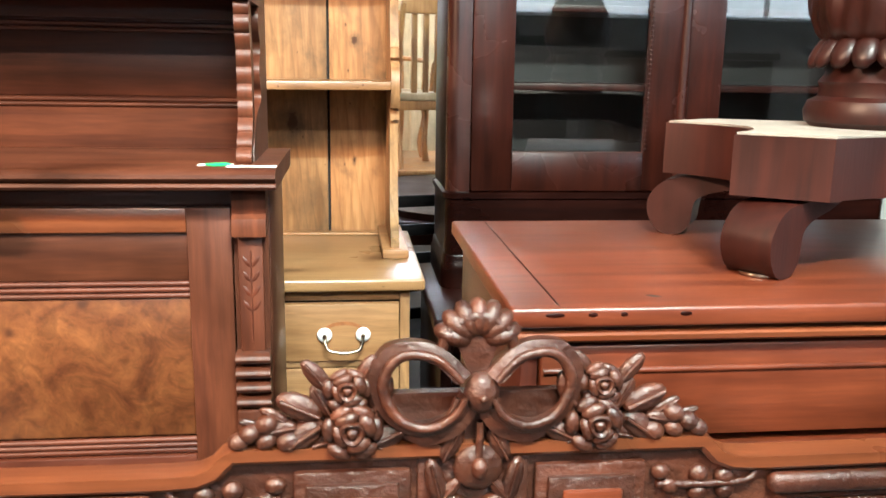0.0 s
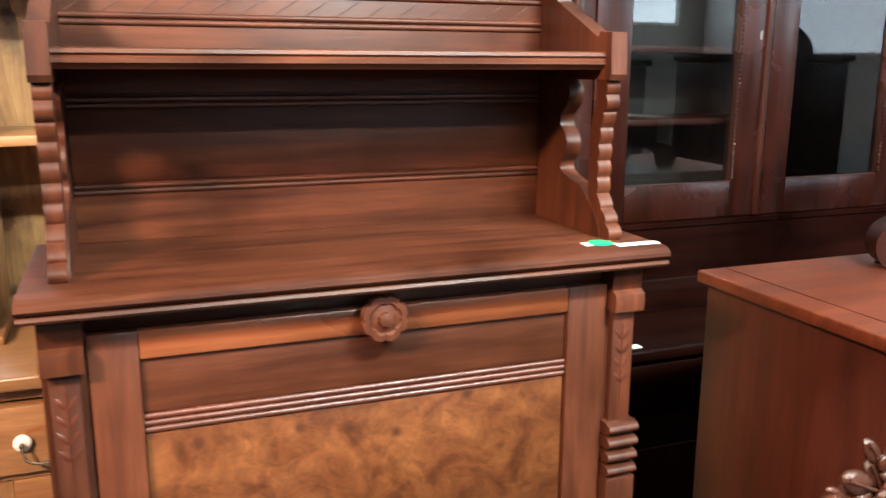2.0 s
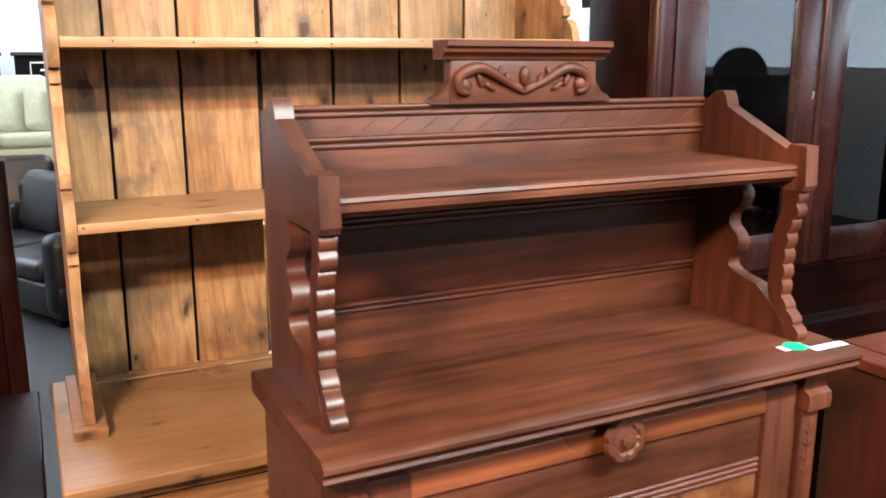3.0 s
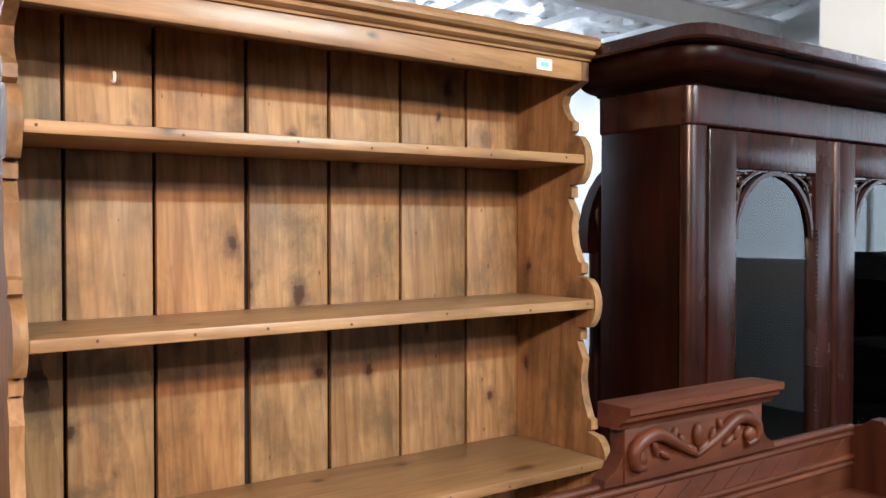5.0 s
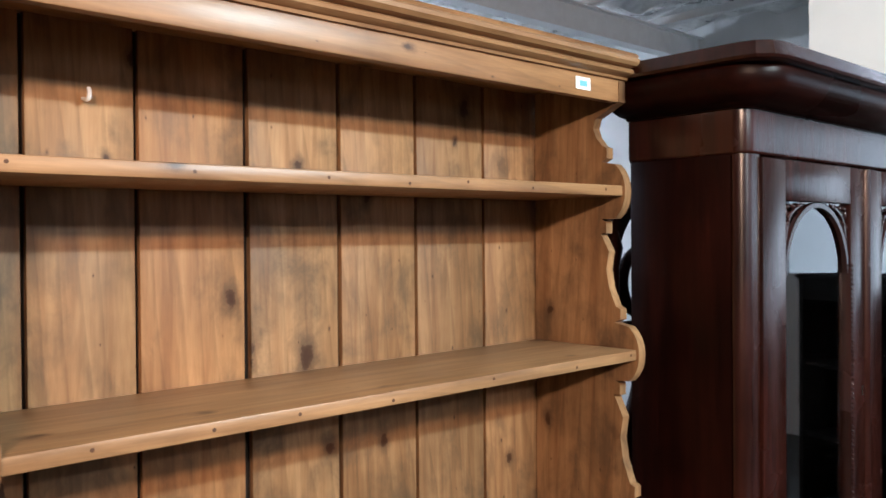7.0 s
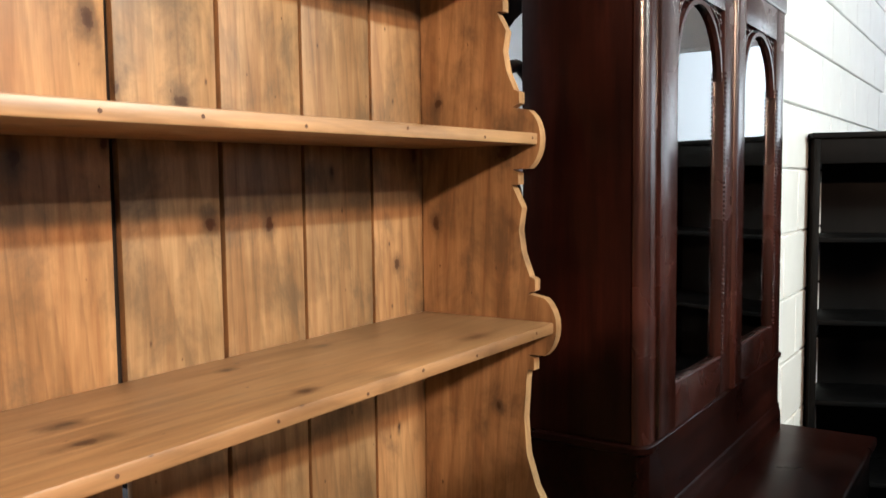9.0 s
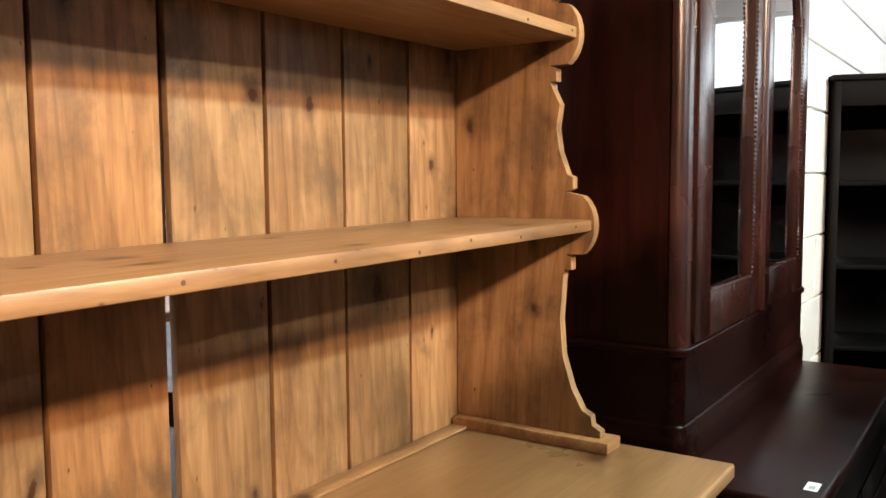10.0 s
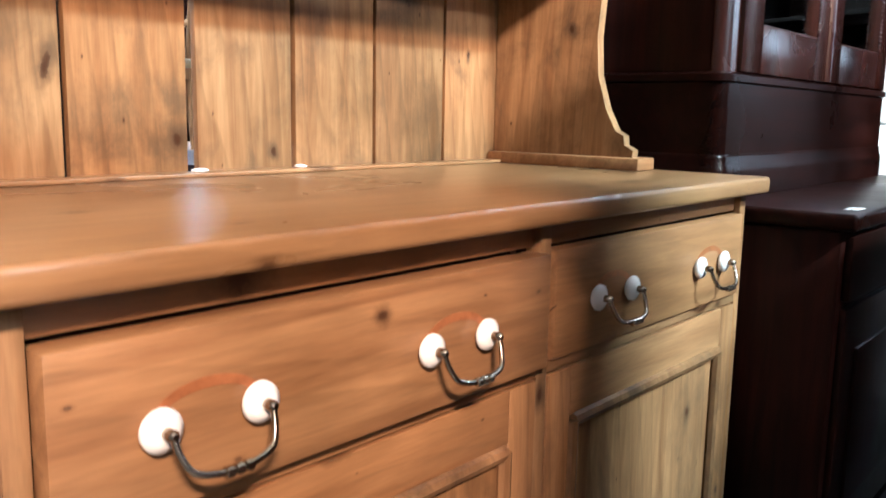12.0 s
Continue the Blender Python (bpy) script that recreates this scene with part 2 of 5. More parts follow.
M_STEEL = plain("white_painted_steel", (0.78, 0.80, 0.80), 0.45, vary=0.08)
M_FOIL = plain("silver_insulation_foil", (0.78, 0.79, 0.78), 0.3, 0.5, vary=0.35, scale=4, bumpy=0.8)
M_GLASS = glass_mat("cabinet_glass")
# Glow of the added fill battens, in four strengths.
M_TUBE = glowing("added_tube_bright", (1.0, 0.98, 0.95), 150)
M_TUBE_MID = glowing("added_tube_mid", (1.0, 0.98, 0.95), 32)
M_TUBE_WARM = glowing("added_tube_yellowish", (1.0, 0.96, 0.88), 36)
M_TUBE_DIM = glowing("added_tube_dim", (1.0, 0.98, 0.95), 2.5)
# Glow of the added wall panels that the cabinet glass reflects.
M_REFLECTION_GLOW = glowing("added_reflection_glow", (0.92, 1.0, 0.98), 4.2)
M_LEATHER = plain("black_leather", (0.005, 0.0048, 0.005), 0.42, vary=0.3, scale=12, bumpy=0.2)
M_BROWNLEATHER = plain("brown_leather", (0.035, 0.02, 0.014), 0.35, vary=0.3, scale=12, bumpy=0.2)
M_CREAM = plain("pale_green_cloth", (0.50, 0.52, 0.36), 0.85, vary=0.12, scale=30, bumpy=0.4)
M_BEECH = wood("honey_beech", (0.40, 0.20, 0.07), (0.58, 0.33, 0.13), "z", 0.4, fine=0.2)
M_CREAMWOOD = wood("pale_limed_pine", (0.62, 0.50, 0.30), (0.74, 0.64, 0.42), "z", 0.5, fine=0.15)
M_PICTURE = plain("painted_canvas", (0.35, 0.38, 0.36), 0.6, vary=0.9, scale=5)


# ---- building helpers ----
ORIGIN = Vector((0, 0, 0))


def thing(name, loc=(0, 0, 0), label="", category="", group="", kind="", turn=0.0, local=False):
    """An Empty at the thing's base. Its parts are written in world metres unless local is set."""
    global ORIGIN
    ob = new(name)
    ob.empty_display_size = 0.05
    ob.matrix_basis = pose(*loc, 0, 0, turn)
    ORIGIN = Vector((0, 0, 0)) if local else Vector(loc)
    return tagged(ob, label, category, group, kind)


def mesh_of(name, bm, material, smooth=None):
    bmesh.ops.recalc_face_normals(bm, faces=bm.faces)
    bm.transform(Matrix.Translation(-ORIGIN))
    me = bpy.data.meshes.new(name)
    bm.to_mesh(me)
    bm.free()
    me.materials.append(material)
    if smooth is not None:
        me.shade_smooth()
        me.set_sharp_from_angle(angle=radians(smooth))
    return me


def part(name, bm, material, parent, label="", smooth=35):
    ob = new(name, mesh_of(name, bm, material, smooth))
    ob.parent = parent
    return tagged(ob, label)


def solid(name, bm, material, label="", category="", group="", kind="", smooth=35):
    """A thing or piece of the setting that is one mesh, in world metres."""
    global ORIGIN
    ORIGIN = Vector((0, 0, 0))
    return tagged(new(name, mesh_of(name, bm, material, smooth)), label, category, group, kind)


def box(x0, x1, y0, y1, z0, z1, bevel=0.003, bm=None, seg=2):
    out = bm or bmesh.new()
    b = bmesh.new()
    m = Matrix.Translation(((x0 + x1) / 2, (y0 + y1) / 2, (z0 + z1) / 2)) @ Matrix.Diagonal((x1 - x0, y1 - y0, z1 - z0, 1))
    bmesh.ops.create_cube(b, size=1, matrix=m)
    if bevel:
        lim = 0.45 * min(x1 - x0, y1 - y0, z1 - z0)
        bmesh.ops.bevel(b, geom=b.edges[:], offset=min(bevel, lim), segments=seg, affect="EDGES", profile=0.5)
    return join(out, b)


def join(out, b):
    vmap = [out.verts.new(v.co) for v in b.verts]
    b.verts.index_update()
    for f in b.faces:
        out.faces.new([vmap[v.index] for v in f.verts])
    b.free()
    return out


def prism(pts, axis, a, b, bm=None):
    """A closed outline pushed from a to b along an axis. Outline: (y, z) for x, (x, z) for y, (x, y) for z."""
    out = bm or bmesh.new()

    def at(p, k):
        return {"x": (k, p[0], p[1]), "y": (p[0], k, p[1]), "z": (p[0], p[1], k)}[axis]

    lo = [out.verts.new(at(p, a)) for p in pts]
    hi = [out.verts.new(at(p, b)) for p in pts]
    n = len(pts)
    for i in range(n):
        out.faces.new((lo[i], lo[(i + 1) % n], hi[(i + 1) % n], hi[i]))
    caps = [out.faces.new(lo[::-1]), out.faces.new(hi)]
    for f in caps:
        f.normal_update()
    bmesh.ops.triangulate(out, faces=caps)
    return out


def lathe(profile, n=24, centre=(0, 0, 0), bm=None, wave=None, axis="z"):
    """Turned work: profile of (radius, height). wave(theta, height) scales the radius."""
    out = bm or bmesh.new()
    rings = []
    for r, h in profile:
        ring = []
        for i in range(n):
            th = 2 * math.pi * i / n
            rr = r * (wave(th, h) if wave else 1)
            a, b = rr * math.cos(th), rr * math.sin(th)
            p = {"z": (a, b, h), "y": (a, h, b), "x": (h, a, b)}[axis]
            ring.append(out.verts.new(Vector(p) + Vector(centre)))
        rings.append(ring)
    for r0, r1 in zip(rings, rings[1:]):
        for i in range(n):
            out.faces.new((r0[i], r0[(i + 1) % n], r1[(i + 1) % n], r1[i]))
    out.faces.new(rings[0][::-1])
    out.faces.new(rings[-1])
    return out


def blob(c, size, turn=(0, 0, 0), bm=None, sub=2):
    out = bm or bmesh.new()
    b = bmesh.new()
    m = Matrix.Translation(c) @ pose(0, 0, 0, *turn) @ Matrix.Diagonal((*size, 1))
    bmesh.ops.create_icosphere(b, subdivisions=sub, radius=1, matrix=m)
    return join(out, b)


def smooth_path(pts, n=6, closed=False):
    """Catmull-Rom through the points."""
    p = [Vector(q) for q in pts]
    out = []
    k = len(p)
    for i in range(k if closed else k - 1):
        a = p[(i - 1) % k] if closed else p[max(i - 1, 0)]
        b, c = p[i], p[(i + 1) % k]
        d = p[(i + 2) % k] if closed else p[min(i + 2, k - 1)]
        for j in range(n):
            t = j / n
            out.append(0.5 * ((2 * b) + (c - a) * t + (2 * a - 5 * b + 4 * c - d) * t * t + (3 * b - a - 3 * c + d) * t ** 3))
    if not closed:
        out.append(p[-1])
    return out


def sweep(path, section, up=(0, 1, 0), bm=None, closed=False, taper=None):
    """A section of (across, up) offsets carried along a path of points."""
    out = bm or bmesh.new()
    up = Vector(up).normalized()
    n = len(path)
    rings = []
    for i, p in enumerate(path):
        a = path[(i - 1) % n] if closed else path[max(i - 1, 0)]
        b = path[(i + 1) % n] if closed else path[min(i + 1, n - 1)]
        t = (Vector(b) - Vector(a)).normalized()
        side = t.cross(up)
        side = side.normalized() if side.length > 1e-6 else Vector((1, 0, 0))
        u = side.cross(t).normalized()
        s = taper(i / max(1, n - 1)) if taper else 1
        rings.append([out.verts.new(Vector(p) + side * (q[0] * s) + u * (q[1] * s)) for q in section])
    k = len(section)
    for i in range(n if closed else n - 1):
        r0, r1 = rings[i], rings[(i + 1) % n]
        for j in range(k):
            out.faces.new((r0[j], r0[(j + 1) % k], r1[(j + 1) % k], r1[j]))
    if not closed:
        out.faces.new(rings[0][::-1])
        out.faces.new(rings[-1])
    return out


def round_section(r, k=8, flat=1.0):
    return [(r * math.cos(2 * math.pi * i / k), r * flat * math.sin(2 * math.pi * i / k)) for i in range(k)]


def rect_section(w, h):
    return [(-w / 2, -h / 2), (w / 2, -h / 2), (w / 2, h / 2), (-w / 2, h / 2)]


def reed(x0, x1, y, z, r):
    """A half-round bead along x, lying on the front plane y."""
    bm = bmesh.new()
    for zc in (z,):
        pts = [(y + 0.002, zc - r)] + [(y - r * math.cos(a), zc + r * math.sin(a)) for a in [radians(d) for d in range(-80, 81, 20)]] + [(y + 0.002, zc + r)]
        prism(pts, "x", x0, x1, bm)
    return bm


def mitred(profile, xl, xr, yf, yb, r, n=6):
    """A moulding of (outward, z) carried round the left side, front and right side of a box with rounded corners, closed on top."""
    out = bmesh.new()
    rings = []
    for d, z in profile:
        pts = [(xl - d, yb)]
        for k in range(n + 1):
            a = math.pi + math.pi / 2 * k / n
            pts.append((xl + r + (r + d) * math.cos(a), yf + r + (r + d) * math.sin(a)))
        for k in range(n + 1):
            a = 1.5 * math.pi + math.pi / 2 * k / n
            pts.append((xr - r + (r + d) * math.cos(a), yf + r + (r + d) * math.sin(a)))
        pts.append((xr + d, yb))
        rings.append([out.verts.new((x, y, z)) for x, y in pts])
    m = len(rings[0])
    for r0, r1 in zip(rings, rings[1:]):
        for i in range(m):
            out.faces.new((r0[i], r0[(i + 1) % m], r1[(i + 1) % m], r1[i]))
    out.faces.new(rings[0][::-1])
    out.faces.new(rings[-1])
    return out


# ---- setting ----
solid("floor", box(-9, 7, -6, 13, -0.1, 0, 0), M_CONCRETE, "dark worn concrete floor of the sale hall", "floor", kind="structure")
solid("wall_north", box(-9, 7, 12.0, 12.2, 0, 4.6, 0), M_WALL, "white painted far wall", "wall", kind="structure")
# South and west walls are unseen and darkened to hold down fill light.
for n_, (a_, b_, c_, d_) in enumerate(((-9, -1.2, 0, 4.6), (-1.2, 6.6, 0, 2.05), (-1.2, 6.6, 3.0, 4.6), (6.6, 7, 0, 4.6))):
    solid("wall_south_%d" % (n_ + 1), box(a_, b_, -6.2, -6.0, c_, d_, 0), M_DULLWALL, "unseen wall kept dull grey to limit bounced light", "wall", kind="structure")
solid("wall_west", box(-9.2, -9.0, -6, 12, 0, 4.6, 0), M_DULLWALL, "unseen wall kept dull grey to limit bounced light", "wall", kind="structure")
for n_, (a_, b_, c_, d_) in enumerate(((-6, -5, 0, 4.6), (-5, 1.6, 0, 1.62), (-5, 1.6, 3.0, 4.6), (1.6, 12, 0, 4.6))):
    solid("wall_east_%d" % (n_ + 1), box(7.0, 7.2, a_, b_, c_, d_, 0), M_WALL, "white painted wall", "wall", kind="structure")


# ---- hall: pier, ceiling, lamps ----
# Batten added out of view as fill light for walls, roof and background.
def fill_tube_lamp(x0, x1, y, z, base=None, glow=None):
    if base is None:
        d = thing("fluorescent_batten", ((x0 + x1) / 2, y, z), "unseen fluorescent batten added below the roof to brighten the hall", "ceiling lamp", "ceiling lamps")
        part("housing", box(x0, x1, y - 0.05, y + 0.05, z + 0.05, z + 0.10, 0.006), M_STEEL, d)
        part("tube", lathe([(0.03, x0 + 0.05), (0.03, x1 - 0.05)], 12, (0, y - 0.045, z + 0.01), axis="x"), glow or M_TUBE, d, "glowing tube of an added fill lamp", 60)
        part("tube", lathe([(0.03, x0 + 0.05), (0.03, x1 - 0.05)], 12, (0, y + 0.045, z + 0.01), axis="x"), glow or M_TUBE, d, "glowing tube of an added fill lamp", 60)
        part("hanger", box(x0 + 0.6, x0 + 0.61, y - 0.005, y + 0.005, z + 0.10, 4.6, 0), M_STEEL, d)
        part("hanger", box(x1 - 0.61, x1 - 0.6, y - 0.005, y + 0.005, z + 0.10, 4.6, 0), M_STEEL, d)
        return d
    return copy_thing(base, pose((x0 + x1) / 2, y, z))


fill_tube_lamp(-4.6, 2.0, 5.2, 3.70, None, M_TUBE_WARM)
lamp_ = fill_tube_lamp(-8.6, -2.0, 9.4, 3.70)
fill_tube_lamp(0.0, 6.6, 9.4, 3.70, lamp_)
fill_tube_lamp(-4.3, 2.3, -5.2, 3.70, None, M_TUBE_DIM)
fill_tube_lamp(-8.8, -2.2, -0.6, 3.70, None, M_TUBE_DIM)
fill_tube_lamp(2.4, 6.4, 1.55, 3.70, None, M_TUBE_MID)


def reflection_panels():
    """Unseen glowing panels added in the south and east walls to brighten glass reflections."""
    d = thing("window_1", (2.7, -6.1, 2.05), "unseen glowing wall panel added for the cabinet glass to reflect", "window", kind="structure")
    part("window_frame", box(-1.2, 6.6, -6.16, -6.04, 2.05, 2.09, 0.004), M_STEEL, d)
    part("window_frame", box(-1.2, 6.6, -6.16, -6.04, 2.96, 3.0, 0.004), M_STEEL, d)
    for k in range(7):
        x = -1.2 + 1.293 * k
        part("mullion", box(x, x + 0.045, -6.15, -6.05, 2.09, 2.96, 0.004), M_STEEL, d)
        if k < 6:
            part("pane", box(x + 0.045, x + 1.293, -6.11, -6.105, 2.09, 2.96, 0), M_REFLECTION_GLOW, d, "glowing sheet added for reflections")

    e = thing("window_2", (7.1, -1.7, 1.62), "unseen glowing wall panel added for the cabinet glass to reflect", "window", kind="structure")
    part("window_frame", box(7.04, 7.16, -5, 1.6, 1.62, 1.66, 0.004), M_STEEL, e)
    part("window_frame", box(7.04, 7.16, -5, 1.6, 2.96, 3.0, 0.004), M_STEEL, e)
    for v in (-5.0, -0.95, 1.555):
        part("mullion", box(7.05, 7.15, v, v + 0.045, 1.66, 2.96, 0.004), M_STEEL, e)
    for v, w in ((-4.955, -0.95), (-0.905, 1.555)):
        part("pane", box(7.105, 7.11, v, w, 1.66, 2.96, 0), M_REFLECTION_GLOW, e, "glowing sheet added for reflections")


reflection_panels()


def trough_lamp(eye, aim, length, watts, tint, label):
    """A long lamp trough hung from the roof and tipped towards the furniture."""
    d = thing("trough_lamp", eye, label, "ceiling lamp", local=True)
    m = look((0, 0, 0), Vector(aim) - Vector(eye))
    sh = prism([(-0.20, 0.0), (-0.19, 0.0), (-0.10, 0.12), (0.10, 0.12), (0.19, 0.0), (0.20, 0.0), (0.11, 0.14), (-0.11, 0.14)], "x", -length / 2, length / 2)
    sh.transform(m)
    part("reflector", sh, M_STEEL, d, "white metal reflector", 50)
    for x in (-length * 0.35, length * 0.35):
        part("hanger", box(x - 0.006, x + 0.006, -0.006, 0.006, 0.10, 4.6 - eye[2], 0), M_STEEL, d)
    lamp = bpy.data.lights.new("trough_light", "AREA")
    lamp.shape, lamp.size, lamp.size_y, lamp.energy, lamp.color = "RECTANGLE", length, 0.08, watts, tint
    ob = new("trough_light", lamp)
    ob.matrix_basis = Matrix.Translation(eye) @ m @ Matrix.Translation((0, 0, -0.01))


trough_lamp((0.38, -0.70, 3.38), (-0.3, 2.5, 1.3), 1.1, 430, (0.96, 1.0, 0.80), "long white lamp trough hung from the roof")
trough_lamp((-2.9, -0.65, 3.06), (-0.6, 2.5, 1.3), 0.7, 520, (1.0, 0.60, 0.34), "long warm lamp trough hung from the roof")
# Added fill lamp, out of view, to lift the desk, chest and bed end.
trough_lamp((0.3, -2.4, 3.30), (0.0, 1.6, 1.0), 1.4, 190, (1.0, 0.84, 0.64), "unseen yellowish lamp trough added as fill for desk and chest")

pier = solid("wall_pier", box(1.585, 7, 2.31, 2.7, 0, 4.35, 0), M_WALL, "white painted concrete block wall", "wall", kind="structure")


def block_pieces():
    """Painted blocks of the pier's front, with recessed joints."""
    global ORIGIN
    ORIGIN = Vector((0, 0, 0))
    me = {}
    course, length = 0.244, 0.44
    for r in range(17):
        x = 1.585 - (0.22 if r % 2 else 0.0)
        while x < 4.4:
            a, b = max(x, 1.585) + 0.004, x + length - 0.004
            key = round(b - a, 3)
            if key not in me:
                me[key] = mesh_of("block", box(0, key, 0, 0.02, 0, course - 0.008, 0.004, seg=1), M_BLOCK, 35)
            ob = new("block", me[key])
            ob.parent = pier
            ob.location = (a, 2.296, r * course + 0.004)
            x += length


def foil_roof():
    random.seed(5)
    bm = bmesh.new()
    nx, ny = 90, 110
    vs = []
    for i in range(nx + 1):
        row = []
        for j in range(ny + 1):
            x, y = -9 + 16 * i / nx, -6 + 18 * j / ny
            sag = 0.05 * math.cos(y * math.pi / 0.6) + 0.035 * noise.noise(Vector((x * 1.7, y * 4.0, 0))) + random.uniform(-0.03, 0.03)
            row.append(bm.verts.new((x, y, 4.40 + sag)))
        vs.append(row)
    for i in range(nx):
        for j in range(ny):
            bm.faces.new((vs[i][j], vs[i + 1][j], vs[i + 1][j + 1], vs[i][j + 1]))
    solid("ceiling", bm, M_FOIL, "crinkled silver insulation foil under the roof", "ceiling", kind="structure", smooth=None)
    beam = thing("roof_beam", (0, 3.4, 4.0), "white steel roof beam", "beam", "roof beams")
    part("web", box(-9, 7, 3.395, 3.405, 4.0, 4.24, 0), M_STEEL, beam)
    part("flange", box(-9, 7, 3.33, 3.47, 3.985, 4.0, 0), M_STEEL, beam)
    part("flange", box(-9, 7, 3.33, 3.47, 4.24, 4.255, 0), M_STEEL, beam)
    for y in (0.4, 6.4, 9.4, -2.6):
        copy_thing(beam, pose(0, y, 4.0))
    pur = solid("purlin", box(-0.04, 0.04, -6, 12, 4.26, 4.34, 0.004), M_STEEL, "pale steel purlin under the foil", "purlin", "purlins")
    pur.location.x = -8.2
    for k in range(1, 13):
        copy_thing(pur, pose(-8.2 + 1.2 * k, 0, 0))


foil_roof()
solid("roof_deck", box(-9.2, 7.2, -6.2, 12.2, 4.6, 4.7, 0), M_WALL, "roof deck above the foil", "roof", kind="structure")


# ---- pine dresser ----
def rack_edge(y_shelf, z_shelf):
    """Front outline of a rack end: bulges at the shelves, square teeth, and hollows between."""
    pts = [(2.372, 0.900), (2.372, 0.915), (2.392, 0.925), (2.395, 0.945), (2.415, 0.955), (2.44, 1.0), (2.462, 1.07), (2.468, 1.15), (2.462, 1.235)]
    for k, (y, z) in enumerate(zip(y_shelf, z_shelf)):
        pts += [(y + 0.064, z - 0.105), (y + 0.048, z - 0.105), (y + 0.048, z - 0.078), (y + 0.062, z - 0.072)]
        for a in range(-60, 61, 15):
            pts.append((y + 0.050 - 0.056 * math.cos(radians(a)), z - 0.008 + 0.072 * math.sin(radians(a))))
        pts += [(y + 0.062, z + 0.062), (y + 0.045, z + 0.070), (y + 0.045, z + 0.094), (y + 0.058, z + 0.100)]
        top = z_shelf[k + 1] - 0.105 if k < 2 else 2.33
        lo = z + 0.10
        for s in (0.25, 0.5, 0.75):
            pts.append((y + 0.058 + 0.026 * math.sin(math.pi * s), lo + (top - lo) * s))
    pts += [(2.478, 2.34), (2.478, 2.392)]
    return pts


def bail_handle(drawer, x, y, z):
    for s in (-0.05, 0.05):
        rose_ = lathe([(0.004, 0.0), (0.015, 0.0), (0.0198, -0.005), (0.0192, -0.010), (0.012, -0.014), (0.004, -0.0155)], 20, (x + s, y, z), axis="y")
        part("porcelain_rose", rose_, M_CHINA, drawer, "white porcelain backplate", 60)
        stud = lathe([(0.003, -0.015), (0.0055, -0.016), (0.0055, -0.026), (0.003, -0.029)], 10, (x + s, y, z), axis="y")
        part("stud", stud, M_BRASS, drawer, smooth=50)
    p = smooth_path([(x - 0.05, y - 0.024, z), (x - 0.047, y - 0.031, z - 0.018), (x - 0.036, y - 0.038, z - 0.033), (x, y - 0.042, z - 0.038),
                     (x + 0.036, y - 0.038, z - 0.033), (x + 0.047, y - 0.031, z - 0.018), (x + 0.05, y - 0.024, z)], 6)
    for s in (-0.010, 0.0, 0.010):
        part("bail_collar", lathe([(0.0035, -0.004), (0.0056, -0.003), (0.0056, 0.003), (0.0035, 0.004)], 12, (x + s, y - 0.042, z - 0.038), axis="x"), M_BRASS, drawer, smooth=50)
    arc = [(x + 0.056 * math.cos(radians(a)), z + 0.004 + 0.030 * math.sin(radians(a))) for a in range(0, 181, 12)]
    arc += [(x + 0.044 * math.cos(radians(a)), z + 0.008 + 0.016 * math.sin(radians(a))) for a in range(180, -1, -12)]
    part("rub_mark", prism(arc, "y", y - 0.0006, y + 0.001), M_RUB, drawer, "reddish arc worn by an earlier handle")
    part("bail", sweep(p, round_section(0.0034), (0, 1, 0)), M_BRASS, drawer, "tarnished metal swing handle", 60)


